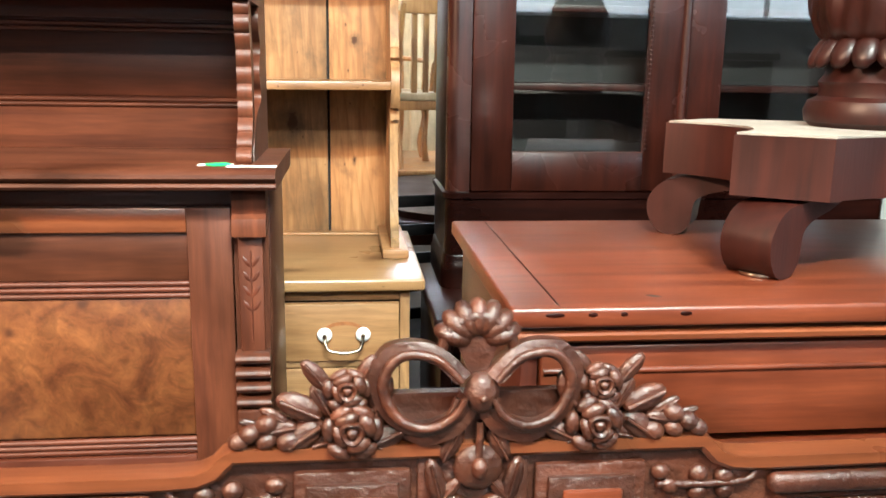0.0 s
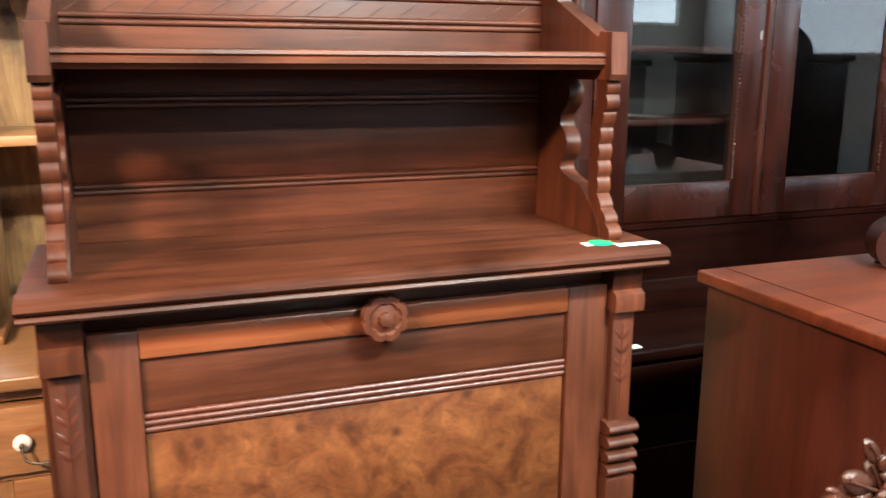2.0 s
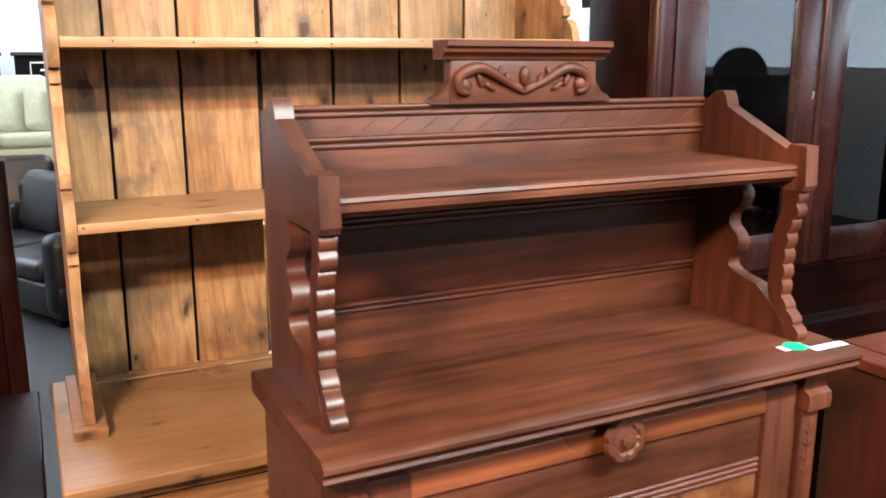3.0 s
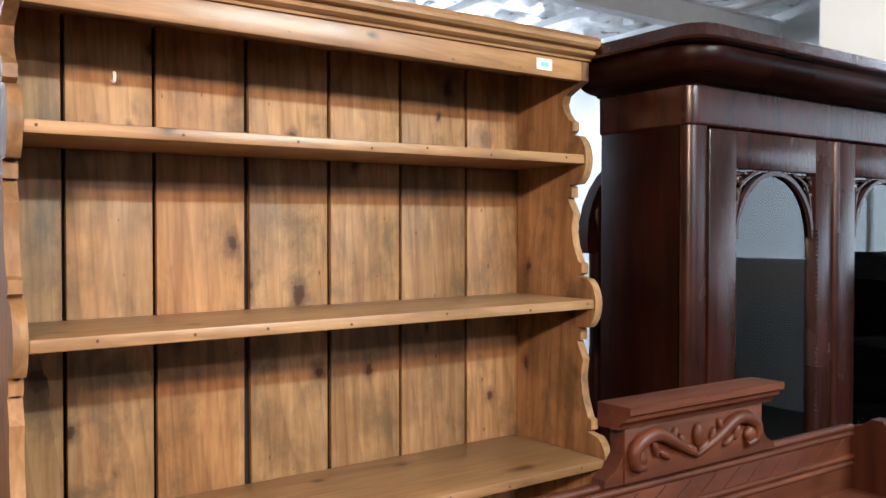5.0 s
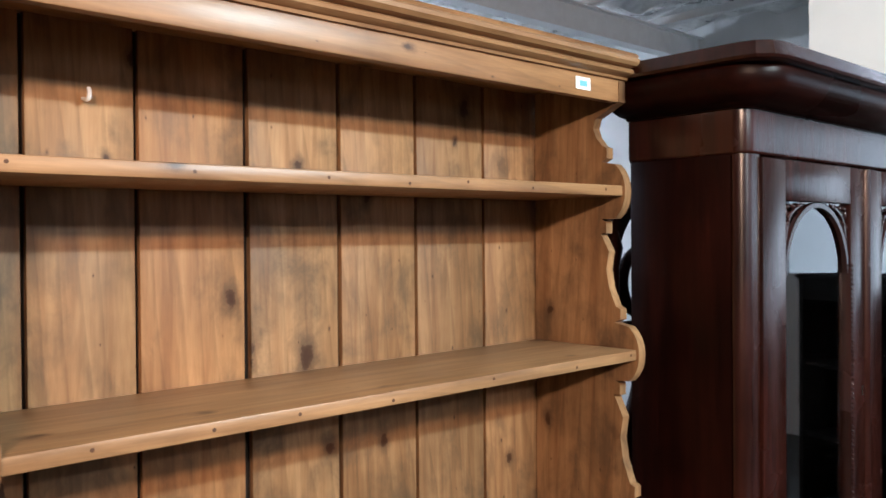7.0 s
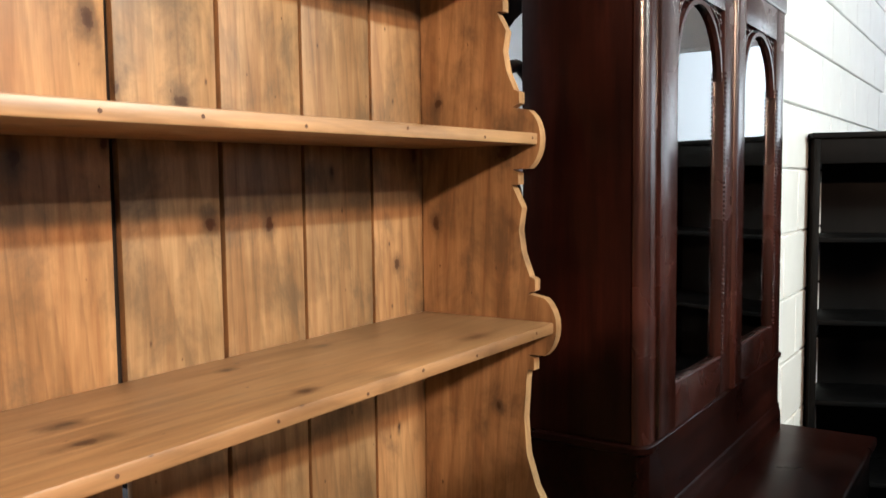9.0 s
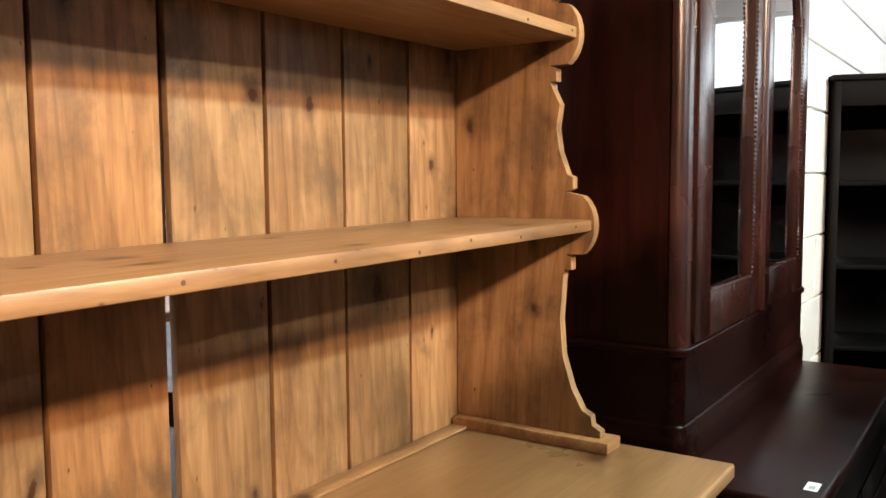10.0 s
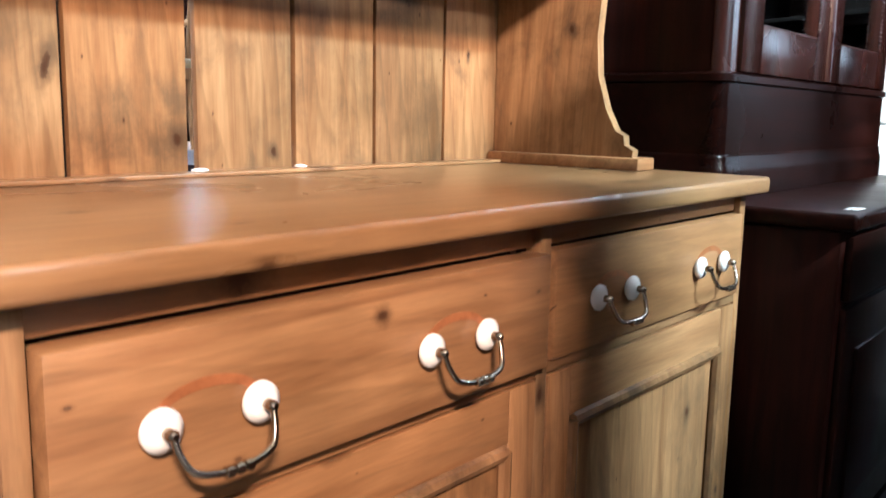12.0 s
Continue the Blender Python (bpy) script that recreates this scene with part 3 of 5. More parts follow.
def pine_dresser():
    d = thing("pine_dresser", (-0.544, 2.45, 0), "tall waxed pine dresser with open plate rack and porcelain handles", "dresser")
    x0, x1 = -1.245, 0.158
    yf, yb = 2.140, 2.775
    part("side_panel", box(x0, x0 + 0.025, yf + 0.025, yb, 0, 0.835), M_PINE_Z, d)
    part("side_panel", box(x1 - 0.025, x1, yf + 0.025, yb, 0, 0.835), M_PINE_Z, d)
    part("back_panel", box(x0 + 0.025, x1 - 0.025, yb - 0.012, yb, 0.02, 0.835), M_PINE_Z, d)
    part("bottom_board", box(x0 + 0.025, x1 - 0.025, yf + 0.05, yb - 0.012, 0.08, 0.10), M_PINE_X, d)
    # face frame
    for a, b in ((x0, -1.222), (-0.549, -0.523), (0.162 - 0.03, x1)):
        part("stile", box(a, b, yf, yf + 0.025, 0.0, 0.835, 0.002), M_PINE_Z, d)
    for a, b in ((-1.222, -0.549), (-0.523, 0.132)):
        part("top_rail", box(a, b, yf + 0.012, yf + 0.026, 0.808, 0.835, 0.002), M_PINE_X, d)
        part("drawer_rail", box(a, b, yf, yf + 0.026, 0.628, 0.645, 0.002), M_PINE_X, d)
        part("plinth", box(a, b, yf + 0.004, yf + 0.026, 0.0, 0.075, 0.002), M_PINE_X, d)
        # Black sheet standing in for the shade round the drawer.
        part("drawer_void", box(a, b, yf + 0.05, yf + 0.06, 0.645, 0.83, 0), M_GAP_SHADE_CHIP, d)
    wt = box(-1.285, 0.196, 2.108, 2.772, 0.842, 0.874, 0.007, seg=3)
    part("worktop", wt, M_PINE_TOP, d, "thick waxed pine worktop")
    part("back_strip", box(-1.199, 0.119, 2.696, 2.7375, 0.8745, 0.8815, 0.002), M_PINE_X, d, "pale strip along the back of the worktop")
    for x, w in ((-0.690, 0.018), (-0.478, 0.012)):
        part("plaster_crumb", blob((x, 2.722, 0.884), (w, 0.012, 0.0035), (0, 0, 20)), M_PAPER, d, "white flecks at the open joint", 60)
    for (a, b), out, grips in (((-1.220, -0.551), 0.020, (-1.080, -0.746)), ((-0.521, 0.130), 0.008, (-0.364, -0.015))):
        front = box(a, b, yf - out, yf + 0.02, 0.647, 0.803, 0.004)
        dr = part("drawer", front, M_PINE_X, d, "pine drawer front standing slightly proud")
        part("drawer_box", box(a + 0.01, b - 0.01, yf + 0.02, yf + 0.5, 0.655, 0.78, 0), M_PINE_X, dr)
        for g in grips:
            bail_handle(dr, g, yf - out, 0.722)
        # panelled door under the drawer
        dx0, dx1, dz0, dz1 = a, b, 0.08, 0.625
        door = part("door", box(dx0 + 0.055, dx1 - 0.055, yf + 0.004, yf + 0.012, dz0 + 0.06, dz1 - 0.06, 0.001), M_PINE_Z, d, "pine cupboard door with a moulded panel")
        for u, v in ((dx0, dx0 + 0.06), (dx1 - 0.06, dx1)):
            part("door_stile", box(u, v, yf - 0.002, yf + 0.02, dz0, dz1, 0.002), M_PINE_Z, door)
        for u, v in ((dz0, dz0 + 0.07), (dz1 - 0.075, dz1)):
            part("door_rail", box(dx0 + 0.06, dx1 - 0.06, yf - 0.002, yf + 0.02, u, v, 0.002), M_PINE_X, door)
        u0, u1, w0, w1 = dx0 + 0.06, dx1 - 0.06, dz0 + 0.07, dz1 - 0.075
        ring = [Vector((u0 + 0.008, yf - 0.001, w0 + 0.008)), Vector((u1 - 0.008, yf - 0.001, w0 + 0.008)), Vector((u1 - 0.008, yf - 0.001, w1 - 0.008)), Vector((u0 + 0.008, yf - 0.001, w1 - 0.008))]
        mould = bmesh.new()
        for p, q in zip(ring, ring[1:] + ring[:1]):
            sweep([p, q], round_section(0.011, 8), (0, 1, 0), mould)
        part("panel_moulding", mould, M_PINE_Z, door)
    # plate rack
    ys, zs = (2.395, 2.432, 2.468), (1.365, 1.769, 2.143)
    outline = rack_edge(ys, zs) + [(2.735, 2.392), (2.735, 0.900)]
    for a, b in ((-1.224, -1.200), (0.120, 0.144)):
        part("rack_end", prism(outline, "x", a, b), M_PINE_Z, d, "shaped pine rack end with scalloped front")
        part("rack_foot", box(a - 0.025, b + 0.025, 2.345, 2.735, 0.874, 0.9, 0.004), M_PINE_X, d)
    for y, z in zip(ys, zs):
        b = box(-1.200, 0.120, y, 2.735, z - 0.024, z, 0.003)
        for v in b.verts:
            v.co.z += 0.004 if v.co.x > -0.5 else -0.005
        shelf = part("shelf", b, M_PINE_X, d)
        for k in range(7):
            nx = -1.14 + k * 0.2 + 0.05 * math.sin(k * 5.1 + z * 40)
            lift = 0.004 if nx > -0.5 else -0.005
            part("nail_hole", lathe([(0.0032, 0.002), (0.0032, -0.0004), (0.001, -0.0006)], 7, (nx, y, z - 0.012 + lift * 0.5 + 0.004 * math.sin(k * 3.3)), axis="y"), M_NAIL, shelf)
    joints = [-1.222, -1.085, -0.902, -0.693, -0.481, -0.274, -0.062, 0.142]
    for k, (a, b) in enumerate(zip(joints, joints[1:])):
        gap0, gap1 = (0.006 if k in (3, 4) else 0.0045), 0.0035
        bd = box(a + gap0, b - gap1, 2.7385, 2.754, 0.8745, 2.40, 0.0025)
        for v in bd.verts:
            if v.co.z < 1.2 and k == 3 and v.co.x < -0.6:
                v.co.x += 0.006
            if v.co.z < 1.2 and k == 2 and v.co.x > -0.8:
                v.co.x -= 0.004
        part("backboard", bd, M_PINE_Z, d, "wide upright pine backboard")
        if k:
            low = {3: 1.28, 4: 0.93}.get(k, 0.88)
            # Black strip behind the joint, painted in place of the gap's shade.
            part("joint_strip", box(a - 0.012, a + 0.012, 2.7555, 2.758, low, 2.39, 0), M_GAP_SHADE_CHIP, d)
    # frieze and cornice
    part("frieze", box(-1.200, 0.120, 2.478, 2.500, 2.338, 2.396, 0.003), M_PINE_X, d)
    prof = [(0.0, 2.390), (0.007, 2.390), (0.009, 2.396), (0.018, 2.398), (0.026, 2.403), (0.028, 2.409), (0.024, 2.413), (0.016, 2.4145), (0.016, 2.417), (0.034, 2.419), (0.041, 2.426), (0.042, 2.434), (0.037, 2.4385), (0.030, 2.440), (0.034, 2.447)]
    part("cornice", mitred(prof, -1.224, 0.144, 2.478, 2.755, 0.004, 2), M_PINE_X, d, "moulded pine cornice")
    part("hook", sweep(smooth_path([(-0.99, 2.738, 2.262), (-0.99, 2.715, 2.258), (-0.99, 2.708, 2.268), (-0.99, 2.712, 2.276)], 4), round_section(0.0035, 6), (1, 0, 0)), M_CHINA, d, "small white cup hook")
    lab = part("price_label", box(-0.037, 0.013, 2.4762, 2.4775, 2.353, 2.380, 0), M_PAPER, d, "white paper sticker with blue print")
    part("print_bar", box(-0.025, 0.001, 2.4752, 2.4758, 2.360, 2.372, 0), M_BLUE, lab)


pine_dresser()


def reeds(x0, x1, y, z, r, n, pitch, material, parent):
    for k in range(n):
        part("reed", reed(x0, x1, y, z + k * pitch, r), material, parent)


# ---- walnut fall-front desk ----
def walnut_desk():
    d = thing("fall_front_desk", (-0.56, 1.46, 0), "Victorian walnut fall-front desk with burr panel and shelf gallery", "desk")
    x0, x1, yf = -0.998, -0.124, 1.318
    for a, b in ((x0, x0 + 0.022), (x1 - 0.022, x1)):
        part("side_panel", box(a, b, yf + 0.02, 1.596, 0, 1.2255), M_WAL_Z, d)
    part("back_panel", box(x0 + 0.022, x1 - 0.022, 1.580, 1.594, 0.02, 1.2255, 0), M_WAL_DK, d)
    part("neck_rail", box(x0 + 0.022, x1 - 0.022, yf + 0.022, yf + 0.045, 1.192, 1.2255, 0.001), M_WAL_DK, d)
    # moulded top
    tp = [(1.602, 1.2255), (1.274, 1.2255), (1.267, 1.2275), (1.264, 1.2315), (1.266, 1.2355), (1.271, 1.2375), (1.265, 1.2395), (1.261, 1.2445), (1.262, 1.250), (1.267, 1.2545), (1.276, 1.258), (1.602, 1.258)]
    part("top", prism(tp, "x", -1.014, -0.108), M_WAL_X, d, "walnut top with a reeded edge")
    # fall front
    fall = part("fall_front", box(-0.942, -0.182, yf + 0.016, yf + 0.034, 0.735, 1.192, 0.001), M_WAL_DK, d, "sloping-lid panel with burr walnut field")
    for a, b in ((-0.942, -0.880), (-0.250, -0.182)):
        part("fall_stile", box(a, b, yf, yf + 0.017, 0.735, 1.192, 0.002), M_WAL_Z, fall)
    part("fall_rail", box(-0.880, -0.250, yf, yf + 0.017, 1.153, 1.192, 0.003), M_ORANGE, fall)
    part("fall_rail", box(-0.880, -0.250, yf, yf + 0.017, 0.735, 0.782, 0.003), M_WAL_DK, fall)
    part("dark_panel", box(-0.879, -0.251, yf + 0.008, yf + 0.0155, 1.076, 1.152, 0.001), M_WAL_X, fall)
    reeds(-0.879, -0.251, yf + 0.009, 1.051, 0.0044, 3, 0.0097, M_WAL_DK, fall)
    part("burr_panel", box(-0.879, -0.251, yf + 0.009, yf + 0.0155, 0.815, 1.0455, 0.001), M_BURL, fall, "mottled burr walnut panel")
    reeds(-0.879, -0.251, yf + 0.009, 0.788, 0.0045, 3, 0.0095, M_WAL_DK, fall)
    knob = lathe([(0.008, 0.0), (0.012, -0.014), (0.028, -0.016), (0.033, -0.022), (0.030, -0.029), (0.022, -0.030), (0.019, -0.026), (0.010, -0.028), (0.009, -0.034), (0.003, -0.036)],
                 72, (-0.555, yf, 1.182), axis="y", wave=lambda th, h: 0.98 + (0.13 * abs(math.sin(4 * th)) ** 0.5 if -0.035 < h < -0.012 else 0))
    part("rosette_knob", knob, M_WAL_Z, fall, "carved flower-shaped wooden knob", 50)
    # lower doors, plain below the fall
    part("waist_rail", box(-0.942, -0.182, yf + 0.002, yf + 0.03, 0.69, 0.733, 0.003), M_WAL_DK, d)
    for a, b in ((-0.942, -0.564), (-0.560, -0.182)):
        lower = part("lower_door", box(a, b, yf + 0.006, yf + 0.028, 0.1, 0.688, 0.003), M_WAL_Z, d)
        part("lower_panel", box(a + 0.06, b - 0.06, yf + 0.001, yf + 0.006, 0.17, 0.61, 0.002), M_BURL, lower)
    part("plinth", box(x0, x1, yf - 0.004, yf + 0.018, 0.0, 0.098, 0.004), M_WAL_DK, d)
    # pilasters
    for a, b in ((-0.998, -0.944), (-0.180, -0.126)):
        m = (a + b) / 2
        pil = part("pilaster", box(m - 0.019, m + 0.019, yf - 0.006, yf + 0.02, 0.1, 1.225, 0.002), M_WAL_Z, d, "pilaster with incised leaf and turned reeds")
        cap = [(yf + 0.02, 1.150), (yf - 0.022, 1.150), (yf - 0.024, 1.166), (yf - 0.022, 1.178), (yf - 0.012, 1.184), (yf - 0.012, 1.196), (yf - 0.014, 1.215), (yf - 0.006, 1.224), (yf + 0.02, 1.224)]
        part("capital", prism(cap, "x", m - 0.026, m + 0.026), M_WAL_Z, pil)
        part("pilaster_ground", box(a, b, yf + 0.006, yf + 0.021, 0.1, 1.2253, 0), M_WAL_Z, pil)
        leaf = bmesh.new()
        sweep([Vector((m, yf - 0.0055, 0.975)), Vector((m, yf - 0.0055, 1.125))], round_section(0.0016, 6), (0, 1, 0), leaf)
        for k in range(4):
            zc = 1.03 + 0.024 * k
            for s in (-1, 1):
                blob((m + s * 0.0075, yf - 0.0055, zc + 0.006), (0.0038, 0.0022, 0.013), (0, s * 34, 0), leaf, 1)
        part("leaf_carving", leaf, M_WAL_DK, pil)
        rd = bmesh.new()
        for k in range(4):
            z = 0.868 + 0.0245 * k
            prism([(yf + 0.016, z)] + [(yf - 0.008 - 0.018 * math.cos(radians(t)), z + 0.010 + 0.0098 * math.sin(radians(t))) for t in range(-90, 91, 22)] + [(yf + 0.016, z + 0.02)], "x", m - 0.027, m + 0.027, rd)
        part("turned_reeds", rd, M_WAL_Z, pil)
        part("base_block", box(m - 0.027, m + 0.027, yf - 0.022, yf + 0.018, 0.1, 0.866, 0.004), M_WAL_Z, pil)
    # gallery: back, shelf, ends
    yb = 1.585
    part("gallery_back", box(-0.955, -0.175, yb, yb + 0.016, 1.258, 1.645, 0.001), M_WAL_X, d)
    part("back_field", box(-0.954, -0.176, yb - 0.003, yb + 0.004, 1.352, 1.462, 0.001), M_WAL_X, d)
    part("back_field", box(-0.954, -0.176, yb - 0.003, yb + 0.004, 1.486, 1.52, 0.001), M_WAL_DK, d)
    reeds(-0.954, -0.176, yb, 1.336, 0.0042, 2, 0.009, M_WAL_X, d)
    reeds(-0.954, -0.176, yb, 1.467, 0.0042, 2, 0.009, M_WAL_DK, d)
    reeds(-0.954, -0.176, yb, 1.588, 0.0045, 2, 0.010, M_WAL_X, d)
    reeds(-0.954, -0.176, yb, 1.634, 0.0045, 2, 0.010, M_WAL_X, d)
    band = bmesh.new()
    for k in range(15):
        xc = -0.95 + k * 0.0508
        prism([(xc, 1.603), (xc + 0.003, 1.603), (xc + 0.040, 1.627), (xc + 0.037, 1.627)], "y", yb - 0.0012, yb + 0.002, band)
    tagged(part("carved_band", band, M_WAL_DK, d, "band of slanting gouge cuts"), kind="stuff")
    sp = [(yb, 1.522), (1.372, 1.522), (1.368, 1.527), (1.362, 1.530), (1.362, 1.536), (1.366, 1.539), (1.362, 1.542), (1.364, 1.547), (1.372, 1.549), (yb, 1.549)]
    part("gallery_shelf", prism(sp, "x", -0.955, -0.175), M_WAL_X, d)
    for a, b in ((-0.982, -0.955), (-0.175, -0.148)):
        up = [(yb + 0.016, 1.505), (yb + 0.016, 1.640), (1.572, 1.648), (1.556, 1.660), (1.538, 1.660), (1.530, 1.650), (1.526, 1.634), (1.390, 1.572), (1.382, 1.580), (1.350, 1.578), (1.346, 1.515), (1.352, 1.506)]
        end = part("gallery_end", prism(up, "x", a, b), M_WAL_Z, d, "shaped gallery end over fretted bracket")
        # rear edge with two hollows, front strip of rounded reeds that sweeps forward to its foot
        rear = smooth_path([(1.500, 0, 1.507), (1.478, 0, 1.495), (1.474, 0, 1.478), (1.482, 0, 1.462), (1.500, 0, 1.446), (1.500, 0, 1.428), (1.484, 0, 1.414), (1.476, 0, 1.398), (1.482, 0, 1.380), (1.496, 0, 1.366),
                            (1.494, 0, 1.352), (1.470, 0, 1.342), (1.430, 0, 1.334), (1.408, 0, 1.318)], 3)
        low = [(1.392, 1.306), (1.376, 1.290), (1.366, 1.276), (1.362, 1.258)]
        part("bracket", prism([(yb + 0.016, 1.258), (yb + 0.016, 1.507)] + [(p.x, p.z) for p in rear] + low, "x", a, b), M_WAL_Z, end, "fretted bracket with hollowed edge", 50)
        spine = smooth_path([(1.366, 0, 1.507), (1.364, 0, 1.470), (1.376, 0, 1.440), (1.380, 0, 1.400), (1.380, 0, 1.360), (1.378, 0, 1.325), (1.358, 0, 1.296), (1.342, 0, 1.272), (1.340, 0, 1.258)], 14)
        front = []
        run = 0.0
        for p, q in zip(spine, spine[1:]):
            run += (q - p).length
            front.append((p.x - 0.0065 * abs(math.sin(math.pi * run / 0.0265)) ** 0.6, p.z))
        front.append((1.340, 1.258))
        back = [(p.x + 0.026, p.z) for p in spine[::-4]]
        part("front_baluster", prism(front + back, "x", a + 0.002, b - 0.002), M_WAL_Z, end, "front strip carved with rounded reeds", 40)
    # crest
    part("crest", box(-0.695, -0.425, 1.573, 1.598, 1.645, 1.713, 0.002), M_WAL_X, d, "carved crest board with scrolling leaves")
    for s in (-1, 1):
        xs = -0.560 + s * 0.135
        part("crest_ear", prism([(xs, 1.646), (xs + s * 0.032, 1.646), (xs + s * 0.030, 1.654), (xs + s * 0.014, 1.662), (xs, 1.680)], "y", 1.575, 1.597), M_WAL_X, d)
    cp = [(1.602, 1.713), (1.570, 1.713), (1.566, 1.720), (1.558, 1.724), (1.556, 1.730), (1.550, 1.733), (1.550, 1.742), (1.602, 1.742)]
    part("crest_cap", prism(cp, "x", -0.711, -0.409), M_WAL_X, d)
    cv = bmesh.new()
    for s in (-1, 1):
        sc = smooth_path([(-0.565, 1.571, 1.662), (-0.565 + s * 0.04, 1.568, 1.682), (-0.565 + s * 0.08, 1.568, 1.700), (-0.565 + s * 0.115, 1.568, 1.690), (-0.565 + s * 0.118, 1.568, 1.668), (-0.565 + s * 0.10, 1.568, 1.662)], 5)
        sweep(sc, round_section(0.007, 6), (0, 1, 0), cv, taper=lambda t: 0.6 + 0.8 * math.sin(math.pi * t))
        blob((-0.565 + s * 0.108, 1.570, 1.674), (0.013, 0.007, 0.013), (0, 0, 0), cv)
        for k in range(5):
            blob((-0.565 + s * (0.012 + 0.017 * k), 1.571, 1.682 + 0.010 * ((k * 7) % 3 - 1)), (0.013, 0.0055, 0.005), (0, -s * (30 + 40 * (k % 3)), 0), cv)
    blob((-0.565, 1.570, 1.688), (0.009, 0.007, 0.016), (0, 0, 0), cv)
    part("leaf_carving", cv, M_WAL_X, d, smooth=70)


walnut_desk()
t_ = thing("price_tag", (-0.19, 1.30, 1.2585), "paper price tag with green sticker lying on the desk", "price tag", turn=0)
tag = part("paper", box(-0.182, -0.108, 1.288, 1.306, 1.2588, 1.2594, 0), M_PAPER, t_)
part("sticker", lathe([(0.019, 1.2590), (0.0195, 1.2602)], 20, (-0.198, 1.318, 0)), M_GREEN, t_, "green round sticker")
part("sticker_backing", box(-0.228, -0.176, 1.309, 1.330, 1.2586, 1.2592, 0), M_PAPER, t_)


# ---- mahogany chest ----
def mahogany_chest():
    d = thing("chest_of_drawers", (0.80, 1.28, 0), "red mahogany chest of drawers with worn moulded edge", "chest of drawers")
    x0, x1, y0, y1 = 0.196, 1.44, 0.978, 1.586
    part("top", box(x0, x1, y0, y1, 1.096, 1.122, 0.005, seg=3), M_MAH_X, d, "polished red mahogany top")
    part("cleat_line", box(x0 + 0.062, x0 + 0.064, y0 + 0.01, y1 - 0.01, 1.1222, 1.1228, 0), M_DARK_X, d)
    for a, b in ((x0 + 0.022, x0 + 0.045), (x1 - 0.045, x1 - 0.022)):
        # Side panels take the mahogany with shade mixed into its colour.
        part("side_panel", box(a, b, y0 + 0.035, y1 - 0.01, 0.0, 1.096), M_MAH_Z_SHADED, d)
    part("back_panel", box(x0 + 0.045, x1 - 0.045, y1 - 0.03, y1 - 0.015, 0.02, 1.096, 0), M_MAH_Z_SHADED, d)
    # Black sheet in place of the shade between the drawers.
    part("front_void", box(x0 + 0.045, x1 - 0.045, y0 + 0.06, y0 + 0.07, 0.02, 1.096, 0), M_GAP_SHADE_CHIP, d)
    part("edge_moulding", prism([(y0 + 0.045, 1.072), (y0 + 0.016, 1.072), (y0 + 0.008, 1.077), (y0 + 0.006, 1.084), (y0 + 0.012, 1.089), (y0 + 0.045, 1.089)], "x", x0 + 0.012, x1 - 0.012), M_ORANGE, d)
    z = 1.064
    for h in (0.128, 0.20, 0.22, 0.24):
        dr = part("drawer", box(x0 + 0.047, x1 - 0.047, y0 + 0.026, y0 + 0.058, z - h, z, 0.004), M_MAH_X, d)
        part("bead", reed(x0 + 0.05, x1 - 0.05, y0 + 0.026, z - 0.034, 0.004), M_MAH_X, dr)
        for s in (0.28, 0.72):
            if z < 0.93:
                xx = x0 + (x1 - x0) * s
                part("drawer_knob", lathe([(0.008, 0), (0.01, -0.012), (0.024, -0.016), (0.026, -0.024), (0.018, -0.03), (0.004, -0.032)], 18, (xx, y0 + 0.026, z - h / 2), axis="y"), M_MAH_Z_SHADED, dr)
        z -= h + 0.012
    part("plinth", box(x0 + 0.022, x1 - 0.022, y0 + 0.02, y0 + 0.05, 0, 0.2, 0.004), M_MAH_X, d)
    dents = bmesh.new()
    blob((0.395, 1.03, 1.1215), (0.012, 0.005, 0.0012), (0, 0, -28), dents)
    part("dent", dents, M_GAP_SHADE_CHIP, d, "dark chip in the polish")
    for x, w in ((0.252, 0.016), (0.30, 0.008), (0.34, 0.006), (0.42, 0.010)):
        part("dent", blob((x, y0 + 0.0012, 1.113), (w, 0.0022, 0.004), (0, 0, 0)), M_DARK_X, d, "dark chip in the polish")


mahogany_chest()


